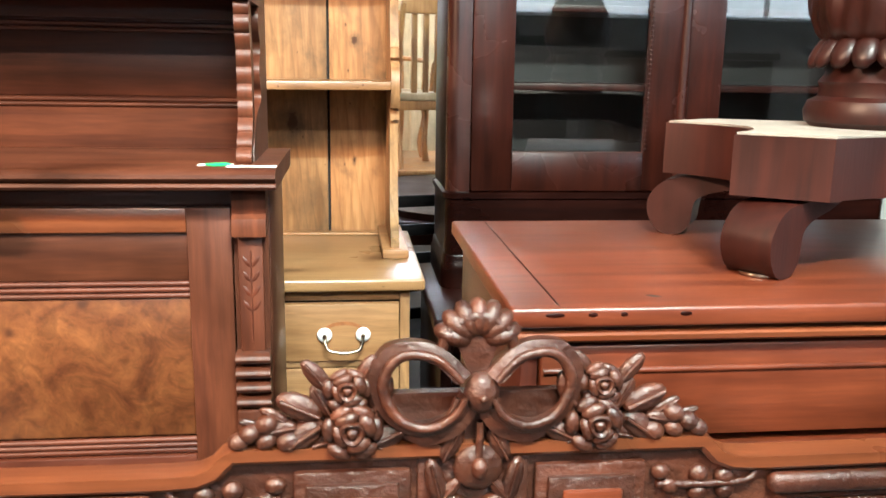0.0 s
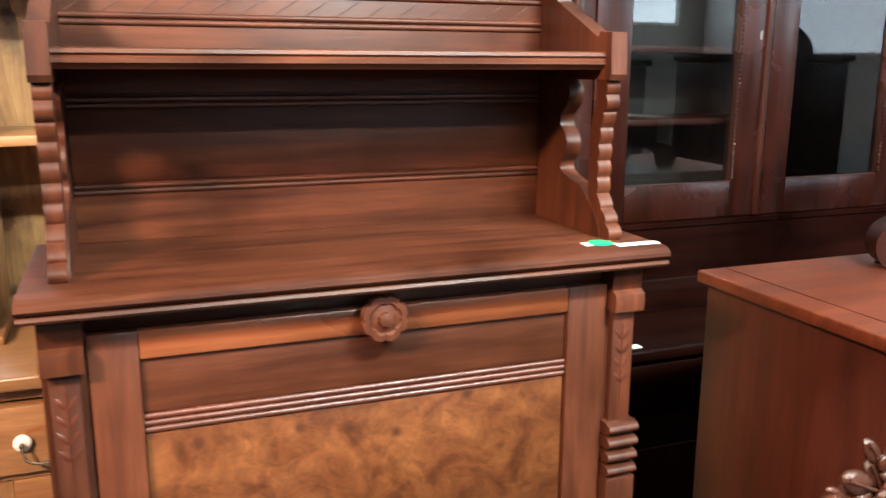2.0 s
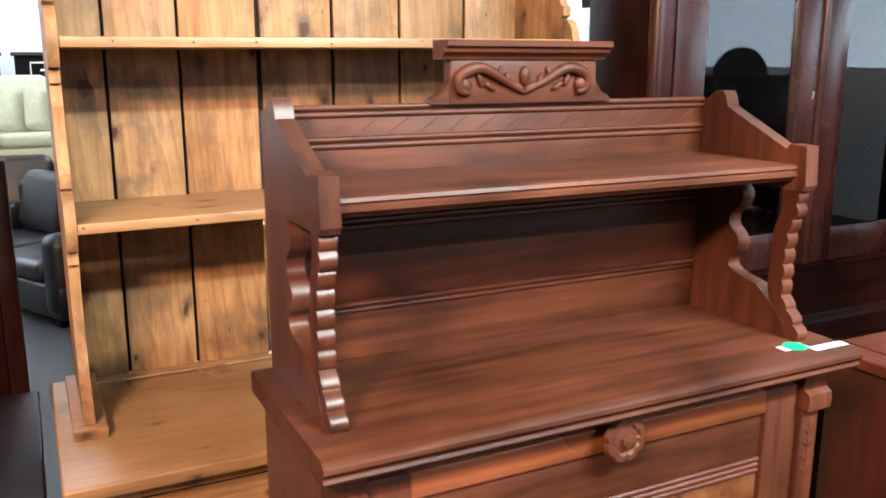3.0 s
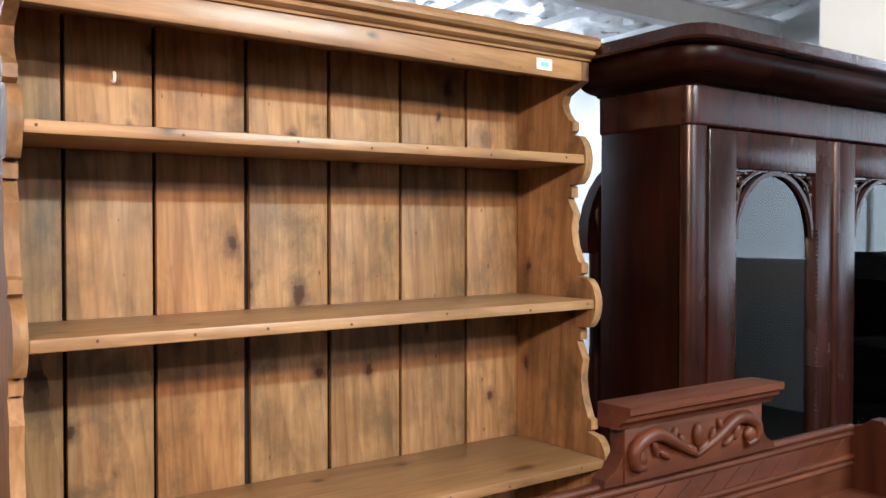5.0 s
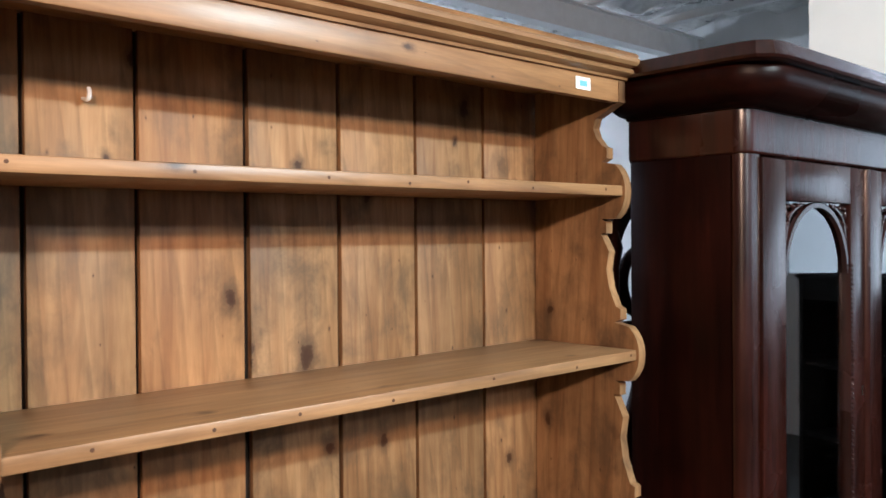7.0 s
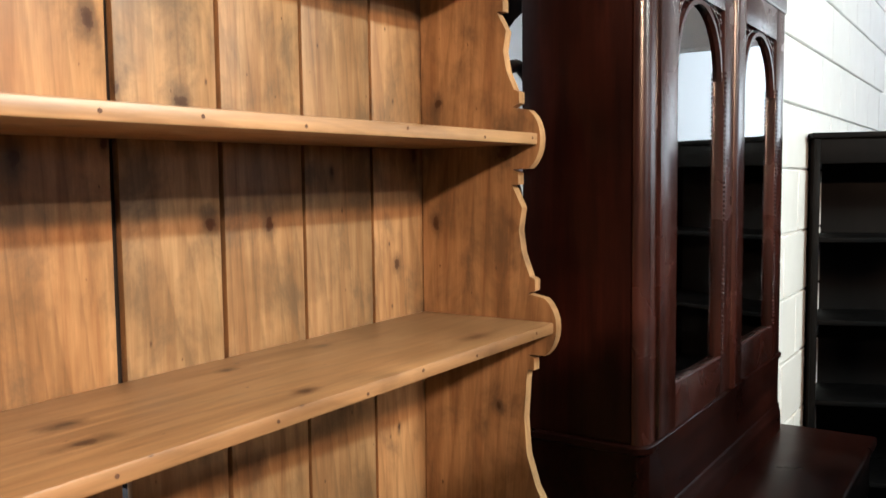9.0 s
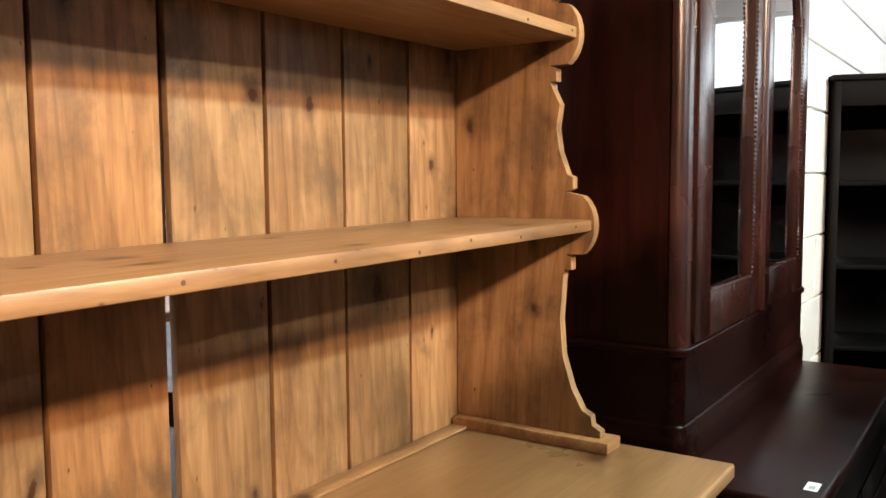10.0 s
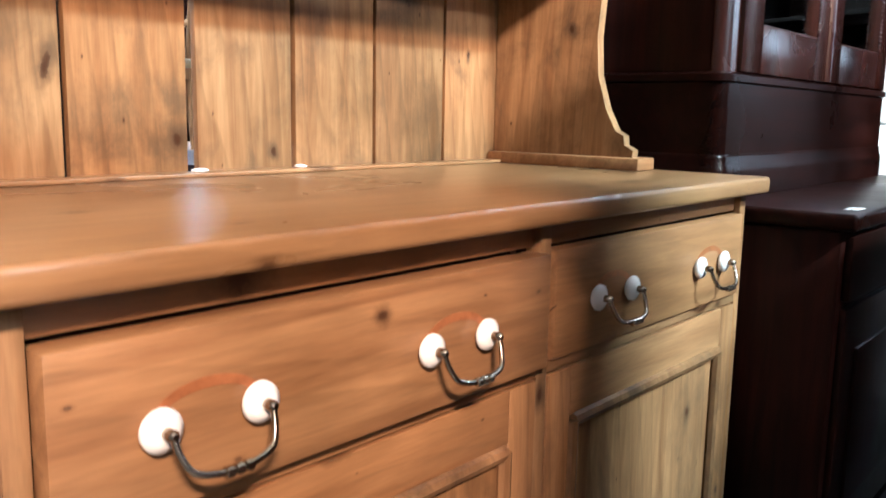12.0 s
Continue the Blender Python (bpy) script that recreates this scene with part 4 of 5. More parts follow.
# ---- pedestal table base ----
def pedestal_base():
    d = thing("pedestal_table_base", (0.862, 1.307, 1.122), "dark mahogany table pedestal with carved baluster and scroll feet", "table base", local=True)
    # concave square platform, bare wood on top
    R, C = 0.262, 0.058
    outline = []
    for q in range(4):
        a = radians(45 + 90 * q)
        u, w = Vector((math.cos(a), math.sin(a))), Vector((-math.sin(a), math.cos(a)))
        outline += [u * R - w * C, u * R + w * C]
        b = radians(90 + 90 * q)
        nxt_u, nxt_w = Vector((math.cos(a + math.pi / 2), math.sin(a + math.pi / 2))), Vector((-math.sin(a + math.pi / 2), math.cos(a + math.pi / 2)))
        p, r = u * R + w * C, nxt_u * R - nxt_w * C
        for s in (0.1, 0.22, 0.36, 0.5, 0.64, 0.78, 0.9):
            m_ = p.lerp(r, s)
            outline.append(m_ - Vector((math.cos(b), math.sin(b))) * 0.058 * math.sin(math.pi * s) ** 0.8)
    outline = [Vector((v.x * 1.36, v.y * 0.93)) for v in outline]
    part("platform", prism([(v.x, v.y) for v in outline], "z", 0.112, 0.200), M_PED, d, "concave-sided platform", 30)
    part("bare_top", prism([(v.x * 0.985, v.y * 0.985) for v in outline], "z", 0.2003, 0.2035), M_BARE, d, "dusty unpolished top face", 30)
    for q in range(4):
        a = (32, 148, 212, 328)[q]
        prof = smooth_path([(0.10, 0, 0.112), (0.20, 0, 0.108), (0.265, 0, 0.100), (0.298, 0, 0.070), (0.300, 0, 0.034), (0.278, 0, 0.004), (0.245, 0, 0.002), (0.226, 0, 0.020),
                            (0.222, 0, 0.046), (0.216, 0, 0.066), (0.19, 0, 0.080), (0.14, 0, 0.092)], 4, True)
        b = prism([(p.x, p.z) for p in prof], "y", -0.040, 0.040)
        b.transform(pose(0, 0, 0, 0, 0, a) @ pose(0.056, 0, 0))
        foot = part("scroll_foot", b, M_PED, d, "scroll-shaped foot", 40)
        pad = lathe([(0.026, 0.0), (0.028, 0.002), (0.028, 0.006), (0.02, 0.009)], 18, (0.262, 0, 0))
        pad.transform(pose(0, 0, 0, 0, 0, a) @ pose(0.056, 0, 0))
        part("foot_pad", pad, M_BRASS, foot, "worn pale metal glide")
    part("base_ring", lathe([(r * 0.8, h) for r, h in [(0.13, 0.2036), (0.142, 0.212), (0.146, 0.228), (0.138, 0.245), (0.120, 0.252), (0.118, 0.268), (0.122, 0.275), (0.110, 0.288), (0.104, 0.31)]], 48), M_PED, d)
    lv = bmesh.new()
    for k in range(18):
        th = 360 / 18 * k
        b = bmesh.new()
        blob((0, 0, 0), (0.021, 0.012, 0.030), (0, 0, 0), b)
        b.transform(pose(0.100 * math.cos(radians(th)), 0.100 * math.sin(radians(th)), 0.322, 0, 0, th + 90) @ pose(0, 0, 0, -28, 0, 0))
        join(lv, b)
    part("leaf_collar", lv, M_PED, d, "ring of carved lappets", 60)
    prof = smooth_path([(0.10, 0, 0.33), (0.132, 0, 0.352), (0.150, 0, 0.40), (0.142, 0, 0.46), (0.112, 0, 0.53), (0.082, 0, 0.59), (0.075, 0, 0.63), (0.095, 0, 0.67), (0.10, 0, 0.70)], 8)
    part("baluster", lathe([(p.x * 0.8, p.z) for p in prof], 96, wave=lambda th, h: 1 + 0.045 * math.sin(9 * th + 26 * h) * math.sin(max(0, min(1, (h - 0.33) / 0.3)) * math.pi) + 0.02 * math.sin(22 * th - 40 * h)), M_PED, d, "bulbous baluster with swirling carved leaves", 60)
    part("top_block", box(-0.11, 0.11, -0.11, 0.11, 0.70, 0.73), M_PED, d)


pedestal_base()


# ---- carved bed end ----
def rose(d, c, r):
    """A full rose: a round bud with a rolled edge inside two rings of overlapping petals."""
    bud = [(r * 0.06, 0.0), (r * 0.46, -r * 0.30), (r * 0.46, -r * 0.48), (r * 0.38, -r * 0.58), (r * 0.28, -r * 0.54), (r * 0.22, -r * 0.42), (r * 0.18, -r * 0.56), (r * 0.06, -r * 0.62)]
    flower = part("rose", lathe(bud, 24, c, axis="y", wave=lambda th, h: 0.95 + 0.07 * math.sin(3 * th)), M_CARVE, d, "carved full-blown rose", 70)
    for count, rad, fwd, wide, start in ((4, 0.50, 0.28, 0.46, 0.4), (6, 0.80, 0.08, 0.46, 0.0)):
        for k in range(count):
            th = start + 2 * math.pi * k / count
            grow = 1 + 0.14 * math.sin(5 * th + 40 * c[0])
            p = (c[0] + r * rad * grow * math.cos(th), c[1] - r * fwd, c[2] + r * rad * grow * math.sin(th))
            part("petal", blob(p, (r * 0.26 * grow, r * 0.24, r * wide), (0, -math.degrees(th), 0)), M_CARVE, flower, smooth=70)


def leaf(c, length, width, angle, bm, tilt=0):
    """A leaf with a raised midrib in the plane of the board."""
    blob(c, (length / 2, width * 0.3, width / 2), (tilt, angle, 0), bm, 2)
    a = radians(angle)
    u = Vector((math.cos(a), 0, -math.sin(a)))
    p = Vector(c) + Vector((0, -width * 0.3, 0))
    sweep([p - u * length * 0.4, p, p + u * length * 0.42], round_section(width * 0.09, 6), (0, 1, 0), bm)
    return bm


def ribbon(front, back, thick):
    """A band between two edges of equally many points, with an inner face set in towards the loop's middle."""
    out = bmesh.new()
    mid = sum(front, Vector()) / len(front)
    rings = []
    for p, q in zip(front, back):
        m_ = (p + q) / 2 + (p - mid).normalized() * 0.009 + Vector((0, -0.010, 0))
        inward = Vector(((mid - p).x, 0, (mid - p).z)).normalized() * thick
        rings.append([out.verts.new(v) for v in (p, m_, q, q + inward, m_ + inward, p + inward)])
    for r0, r1 in zip(rings, rings[1:]):
        for j in range(6):
            out.faces.new((r0[j], r0[(j + 1) % 6], r1[(j + 1) % 6], r1[j]))
    out.faces.new(rings[0][::-1])
    out.faces.new(rings[-1])
    return out


def bed_end():
    cx, y = 0.147, 0.93
    d = thing("carved_bed_end", (cx, y + 0.012, 0), "carved mahogany bed end with ribbon bow and roses", "bed")
    half = [(0.0, 0.965), (0.283, 0.965), (0.292, 0.958), (0.305, 0.944), (0.325, 0.936), (0.36, 0.934), (0.70, 0.936)]
    line = [(cx - a, z) for a, z in half[::-1]] + [(cx + a, z) for a, z in half[1:]]
    part("board", prism(line + [(cx + 0.70, 0.25), (cx - 0.70, 0.25)], "y", y + 0.004, y + 0.022), M_CARVE, d)
    part("top_rail", sweep([Vector((x, y + 0.008, z)) for x, z in line], [(-0.010, -0.020), (0.004, -0.020), (0.010, -0.014), (0.011, 0.0), (0.010, 0.014), (0.004, 0.020), (-0.010, 0.020)], (0, -1, 0)), M_ORANGE, d, "worn moulded top rail")
    for s in (-1, 1):
        a, b = sorted((cx + s * 0.70, cx + s * 0.76))
        part("bed_post", box(a, b, y - 0.02, y + 0.045, 0, 0.99, 0.008), M_CARVE, d)
        part("panel_frame", box(*sorted((cx + s * 0.075, cx + s * 0.215)), y - 0.006, y + 0.006, 0.70, 0.942, 0.006), M_CARVE, d)
        part("raised_panel", box(*sorted((cx + s * 0.090, cx + s * 0.200)), y - 0.014, y - 0.004, 0.70, 0.928, 0.006), M_CARVE, d)
        part("raised_field", box(*sorted((cx + s * 0.108, cx + s * 0.182)), y - 0.020, y - 0.012, 0.70, 0.912, 0.005), M_MAH_X, d)
        part("long_moulding", box(*sorted((cx + s * 0.375, cx + s * 0.66)), y - 0.016, y + 0.006, 0.892, 0.920, 0.011, seg=3), M_CARVE, d)
        part("long_moulding", box(*sorted((cx + s * 0.375, cx + s * 0.66)), y - 0.010, y + 0.006, 0.70, 0.880, 0.008, seg=3), M_CARVE, d)
        for k, (dx, dz) in enumerate(((0.235, 0.925), (0.247, 0.905), (0.285, 0.92), (0.285, 0.895), (0.318, 0.915), (0.320, 0.898))):
            part("berry", blob((cx + s * dx, y, dz), (0.013, 0.010, 0.011 if k < 2 else 0.013), (0, s * 40 * k, 0)), M_CARVE, d, smooth=70)
        part("sprig", sweep(smooth_path([(cx + s * 0.23, y - 0.002, 0.908), (cx + s * 0.29, y - 0.005, 0.908), (cx + s * 0.345, y - 0.004, 0.910), (cx + s * 0.36, y, 0.922)], 5), round_section(0.005, 6), (0, 1, 0)), M_CARVE, d, "carved sprig of berries", 70)
        # rose spray along the top
        rose(d, (cx + s * 0.145, y - 0.014, 1.000), 0.034)
        rose(d, (cx + s * 0.150, y - 0.010, 1.048), 0.027)
        for dx, dz, ln, w, an in ((0.200, 0.990, 0.055, 0.032, 35), (0.205, 1.025, 0.06, 0.032, -25), (0.185, 1.062, 0.052, 0.022, -50), (0.112, 1.040, 0.05, 0.03, 70), (0.228, 0.998, 0.042, 0.02, 10), (0.105, 0.985, 0.05, 0.03, 25)):
            part("leaf", leaf((cx + s * dx, y - 0.006, dz), ln, w, s * an, bmesh.new()), M_CARVE, d, smooth=70)
        for dx, dz, r in ((0.243, 1.005, 0.013), (0.262, 0.994, 0.013), (0.244, 0.985, 0.012), (0.275, 0.985, 0.012), (0.218, 0.984, 0.014)):
            part("rosebud", blob((cx + s * dx, y - 0.006, dz), (r * 1.15, r, r * 0.9), (0, s * 25, 0)), M_CARVE, d, smooth=70)
        # bow loop: a broad ribbon, wider at its back edge than at its front edge
        rim = smooth_path([(cx + s * u, y - 0.036 + 0.012 * abs(u) / 0.09, 1.044 + w) for u, w in ((0.020, 0.016), (0.050, 0.044), (0.090, 0.045), (0.110, 0.012), (0.094, -0.028), (0.060, -0.041), (0.030, -0.027), (0.016, -0.004))], 6)
        back = smooth_path([(cx + s * u, y + 0.006, 1.044 + w) for u, w in ((0.014, 0.024), (0.056, 0.055), (0.106, 0.052), (0.125, 0.014), (0.104, -0.032), (0.068, -0.050), (0.028, -0.036), (0.012, -0.008))], 6)
        part("bow_loop", ribbon(rim, back, 0.007), M_CARVE, d, "loop of carved ribbon", 60)
        hem = bmesh.new()
        sweep(rim, round_section(0.0062, 8), (0, 1, 0), hem, taper=lambda t: 0.6 + 0.5 * math.sin(math.pi * t))
        part("ribbon_hem", hem, M_CARVE, d, smooth=70)
        tail = smooth_path([(cx + s * 0.012, y - 0.016, 1.028), (cx + s * 0.030, y - 0.018, 1.000), (cx + s * 0.062, y - 0.014, 0.986), (cx + s * 0.085, y - 0.008, 0.992)], 6)
        part("ribbon_tail", sweep(tail, [(-0.016, -0.004), (0, -0.008), (0.016, -0.004), (0.016, 0.004), (-0.016, 0.004)], (0, 1, 0), taper=lambda t: 1.0 - 0.6 * t), M_CARVE, d, smooth=60)
    part("spray_ground", prism([(cx - 0.29, 0.966), (cx + 0.29, 0.966), (cx + 0.25, 0.985), (cx + 0.19, 1.02), (cx + 0.10, 1.035), (cx - 0.10, 1.035), (cx - 0.19, 1.02), (cx - 0.25, 0.985)], "y", y + 0.002, y + 0.016), M_CARVE, d)
    knot = bmesh.new()
    blob((cx + 0.004, y - 0.022, 1.044), (0.021, 0.018, 0.025), (0, 0, 0), knot, 3)
    blob((cx + 0.004, y - 0.040, 1.042), (0.005, 0.004, 0.005), (0, 0, 0), knot, 2)
    part("bow_knot", knot, M_CARVE, d, "round carved knot of the bow", 70)
    for k in range(7):
        a = radians(-72 + 24 * k)
        part("shell_lobe", blob((cx + 0.030 * math.sin(a), y - 0.006, 1.100 + 0.030 * math.cos(a)), (0.0135, 0.020, 0.024), (0, math.degrees(a), 0)), M_CARVE, d, smooth=70)
    part("shell_heart", prism([(cx - 0.026, 1.105), (cx - 0.012, 1.068), (cx, 1.060), (cx + 0.012, 1.068), (cx + 0.026, 1.105), (cx + 0.013, 1.118), (cx - 0.013, 1.118)], "y", y - 0.014, y + 0.010), M_CARVE, d)
    part("shell_rim", sweep(smooth_path([(cx - 0.045, y - 0.012, 1.085), (cx - 0.032, y - 0.016, 1.118), (cx, y - 0.018, 1.134), (cx + 0.032, y - 0.016, 1.118), (cx + 0.045, y - 0.012, 1.085)], 6), round_section(0.007, 8), (0, 1, 0)), M_CARVE, d, smooth=70)
    part("tassel", blob((cx + 0.004, y - 0.010, 0.945), (0.030, 0.012, 0.030), (0, 0, 0), None, 3), M_CARVE, d, "carved tassel", 70)
    part("tassel_drop", blob((cx + 0.004, y - 0.022, 0.948), (0.010, 0.010, 0.014)), M_CARVE, d, smooth=70)
    part("tassel_cord", sweep([Vector((cx + 0.004, y - 0.018, 0.955)), Vector((cx + 0.004, y - 0.016, 1.005))], round_section(0.005, 8), (0, 1, 0)), M_CARVE, d, smooth=70)
    for s in (-1, 1):
        for dx, dz, sx, sz, an in ((0.028, 0.975, 0.012, 0.026, 28), (0.046, 0.925, 0.012, 0.034, -14), (0.022, 0.895, 0.018, 0.014, 20), (0.030, 0.915, 0.009, 0.020, 40)):
            part("acanthus_leaf", leaf((cx + s * dx, y - 0.010, dz), sz * 2, sx * 2, 90 - s * an, bmesh.new()), M_CARVE, d, smooth=70)
        # small leaves that fill the spray
        for dx, dz, ln, w, an in ((0.172, 0.982, 0.05, 0.028, 15), (0.128, 0.978, 0.045, 0.026, -20), (0.178, 1.030, 0.05, 0.026, -60), (0.128, 1.066, 0.045, 0.022, 60), (0.232, 1.012, 0.045, 0.016, -30), (0.262, 1.004, 0.03, 0.012, -20), (0.118, 1.012, 0.05, 0.03, 80)):
            part("leaf", leaf((cx + s * dx, y - 0.003, dz), ln, w, s * an, bmesh.new()), M_CARVE, d, smooth=70)
    part("centre_stile", box(cx - 0.068, cx + 0.068, y - 0.002, y + 0.006, 0.70, 0.962, 0.004), M_CARVE, d)


bed_end()


# ---- bookcase ----
def glazed_door(d, x0, x1):
    """Arched-head door: wood frame, glass, fretted spandrels and a beaded inner edge."""
    y0, y1, z0, z1 = 2.236, 2.262, 1.085, 2.208
    g0, g1, b0, b1 = (0.437, 0.800, 1.190, 2.112) if x0 < 0.9 else (1.008, 1.372, 1.190, 2.112)
    door = part("glazed_door", box(x0, g0, y0, y1, z0, z1, 0.003), M_DARK_F, d, "arched glazed mahogany door")
    part("door_stile", box(g1, x1, y0, y1, z0, z1, 0.003), M_DARK_F, door)
    part("door_rail", box(g0, g1, y0, y1, z0, b0, 0.002), M_DARK_F, door)
    part("door_head", box(g0, g1, y0, y1, b1, z1, 0.002), M_DARK_F, door)
    pane = part("pane", box(g0 - 0.005, g1 + 0.005, y0 + 0.016, y0 + 0.019, b0 - 0.005, b1 + 0.005, 0), M_GLASS, door, "old clear glass")
    pane.visible_shadow = False
    c, r = (g0 + g1) / 2, (g1 - g0) / 2
    spring = b1 - r
    ring = [Vector((c + (r - 0.007) * math.cos(radians(a)), y0 + 0.010, spring + (r - 0.007) * math.sin(radians(a)))) for a in range(0, 181, 10)]
    part("arch_bead", sweep(ring, rect_section(0.012, 0.012), (0, 1, 0)), M_DARK_F, door)
    for s in (-1, 1):
        fr = bmesh.new()
        kx, kz = c + s * r, b1
        for u, v, l, a in ((0.022, 0.014, 0.030, 10), (0.052, 0.012, 0.028, -8), (0.014, 0.030, 0.030, 80), (0.012, 0.062, 0.028, 98), (0.034, 0.034, 0.030, 45), (0.012, 0.092, 0.022, 85), (0.082, 0.010, 0.022, 5), (0.026, 0.052, 0.022, 60)):
            blob((kx - s * u, y0 + 0.010, kz - v), (l / 2, 0.006, 0.0065), (0, s * a, 0), fr, 1)
        sweep(smooth_path([(kx - s * 0.10, y0 + 0.01, kz - 0.006), (kx - s * 0.05, y0 + 0.01, kz - 0.026), (kx - s * 0.024, y0 + 0.01, kz - 0.056), (kx - s * 0.007, y0 + 0.01, kz - 0.12)], 4), round_section(0.0045, 6), (0, 1, 0), fr)
        part("spandrel", fr, M_DARK_F, door, "fretted leaf spandrel", 60)
    bead = bmesh.new()
    z = b0 + 0.01
    while z < spring + 0.02:
        blob((g1 + 0.004, y0 - 0.002, z), (0.0045, 0.004, 0.0048), (0, 0, 0), bead, 1)
        z += 0.0125
    tagged(part("beading", bead, M_DARK_F, door, "", 70), kind="stuff")
    sill = reed(g0, g1, y0 + 0.004, b0 - 0.001, 0.004)
    part("glazing_bead", sill, M_PED, door)
    if x0 < 0.9:
        part("lock_plate", box(x1 - 0.032, x1 - 0.022, y0 - 0.001, y0 + 0.002, 1.60, 1.625, 0), M_BRASS, door)


def bookcase():
    d = thing("glazed_bookcase", (0.90, 2.25, 0), "tall dark mahogany bookcase with two arched glazed doors", "bookcase")
    # base
    part("base_body", box(0.222, 1.578, 1.975, 2.545, 0.08, 0.776, 0.006), M_DARK_Z, d)
    part("base_top", box(0.203, 1.597, 1.945, 2.56, 0.778, 0.812, 0.010, seg=3), M_DARK_X, d, "projecting polished base top")
    part("base_plinth", box(0.212, 1.588, 1.962, 2.55, 0.0, 0.08, 0.006), M_DARK_X, d)
    for a, b in ((0.25, 0.89), (0.91, 1.55)):
        lower = part("cupboard_door", box(a, b, 1.962, 1.978, 0.10, 0.62, 0.003), M_DARK_Z, d)
        part("door_field", box(a + 0.08, b - 0.08, 1.954, 1.964, 0.19, 0.53, 0.006), M_DARK_Z, lower)
    part("base_drawer", box(0.25, 1.55, 1.960, 1.978, 0.635, 0.765, 0.005), M_DARK_X, d)
    # carcass of the upper part
    xl, xr, yf, yb = 0.262, 1.538, 2.244, 2.548
    part("lower_frieze", mitred([(0.010, 0.813), (0.010, 0.868), (0.008, 0.880), (0.005, 0.886), (0.004, 0.9), (0.002, 0.906), (0.0, 0.908), (0.0, 1.060), (0.008, 1.064), (0.008, 1.078), (0.0, 1.083)], xl, xr, yf, yb, 0.03), M_DARK_X, d, "moulded rail under the doors")
    for a, b in ((xl, xl + 0.022), (xr - 0.022, xr)):
        part("side_panel", box(a, b, yf + 0.03, yb, 1.083, 2.312, 0.002), M_DARK_Z, d)
    # Inside boards carry the cabinet's inner shade in their colour.
    part("back_panel", box(xl + 0.022, xr - 0.022, yb - 0.014, yb, 1.083, 2.312, 0), M_INSIDE_SHADE, d)
    part("bottom_board", box(xl + 0.022, xr - 0.022, yf + 0.05, yb - 0.014, 1.0835, 1.10, 0), M_INSIDE_SHADE, d)
    part("top_board", box(xl + 0.022, xr - 0.022, yf + 0.03, yb - 0.014, 2.20, 2.22, 0), M_INSIDE_SHADE, d)
    for z in (1.372, 1.580, 1.845):
        part("inner_shelf", box(xl + 0.024, xr - 0.024, yf + 0.06, yb - 0.016, z - 0.018, z, 0.002), M_PED, d, "shelf with a pale worn edge")
    for s, xx in ((1, xl), (-1, xr)):
        pts = [(xx, yf + 0.035)]
        for k in range(7):
            a = math.pi / 2 * k / 6
            pts.append((xx + s * (0.03 - 0.03 * math.cos(a)), yf + 0.03 - 0.03 * math.sin(a)))
        pts += [(xx + s * 0.062, yf), (xx + s * 0.062, yf + 0.035)]
        part("corner_stile", prism(pts, "z", 1.083, 2.312), M_DARK_F, d, "rounded corner stile", 60)
    part("upper_frieze", mitred([(0.001, 2.213), (0.005, 2.216), (0.006, 2.220), (0.006, 2.312)], xl, xr, yf, yb, 0.03), M_DARK_F, d, "plain frieze carried round the corners", 40)
    mid = (xl + xr) / 2
    glazed_door(d, xl + 0.064, mid - 0.002)
    glazed_door(d, mid + 0.002, xr - 0.064)
    part("meeting_bead", prism([(mid - 0.012, 2.236), (mid - 0.009, 2.228), (mid, 2.224), (mid + 0.009, 2.228), (mid + 0.012, 2.236)], "z", 1.086, 2.207), M_DARK_F, d, smooth=60)
    prof = [(0.0, 2.3125), (0.014, 2.3125), (0.018, 2.318), (0.044, 2.321), (0.070, 2.329), (0.088, 2.343), (0.097, 2.362), (0.099, 2.382), (0.096, 2.394)]
    part("cornice", mitred(prof, xl, xr, yf, yb, 0.012, 8), M_DARK_X, d, "heavy rounded cornice", 50)
    part("cornice_slab", mitred([(0.108, 2.394), (0.119, 2.396), (0.122, 2.402), (0.112, 2.432)], xl, xr, yf, yb, -0.045, 3), M_DARK_F, d, "flat top board with clipped corners", 25)
    lab = part("price_label", box(0.288, 0.342, 1.968, 1.995, 0.8125, 0.8131, 0), M_PAPER, d, "white paper sticker")
    part("print_bar", box(0.298, 0.318, 1.975, 1.988, 0.8132, 0.8136, 0), M_GREYPRINT, lab)


bookcase()


# ---- black open shelves beside the wall ----
def black_shelves():
    d = thing("open_shelf_unit", (2.13, 2.26, 0), "black stained open shelf unit against the block wall", "shelf unit", turn=-68, local=True)
    w, h, dp = 1.0, 1.83, 0.36
    for a, b in ((0, 0.025), (w - 0.025, w)):
        part("side_panel", box(a, b, 0, dp, 0, h), M_BLACK, d)
    part("back_panel", box(0.025, w - 0.025, dp - 0.012, dp, 0.02, h - 0.02, 0), M_BLACK, d)
    part("top", box(-0.01, w + 0.01, -0.01, dp, h, h + 0.022), M_BLACK, d)
    part("head_rail", box(0.025, w - 0.025, 0.004, 0.022, h - 0.10, h, 0.002), M_BLACK, d)
    for z in (0.1, 0.44, 0.77, 1.10, 1.435):
        part("shelf", box(0.026, w - 0.026, 0.015, dp - 0.013, z - 0.02, z, 0.002), M_BLACK, d)


black_shelves()


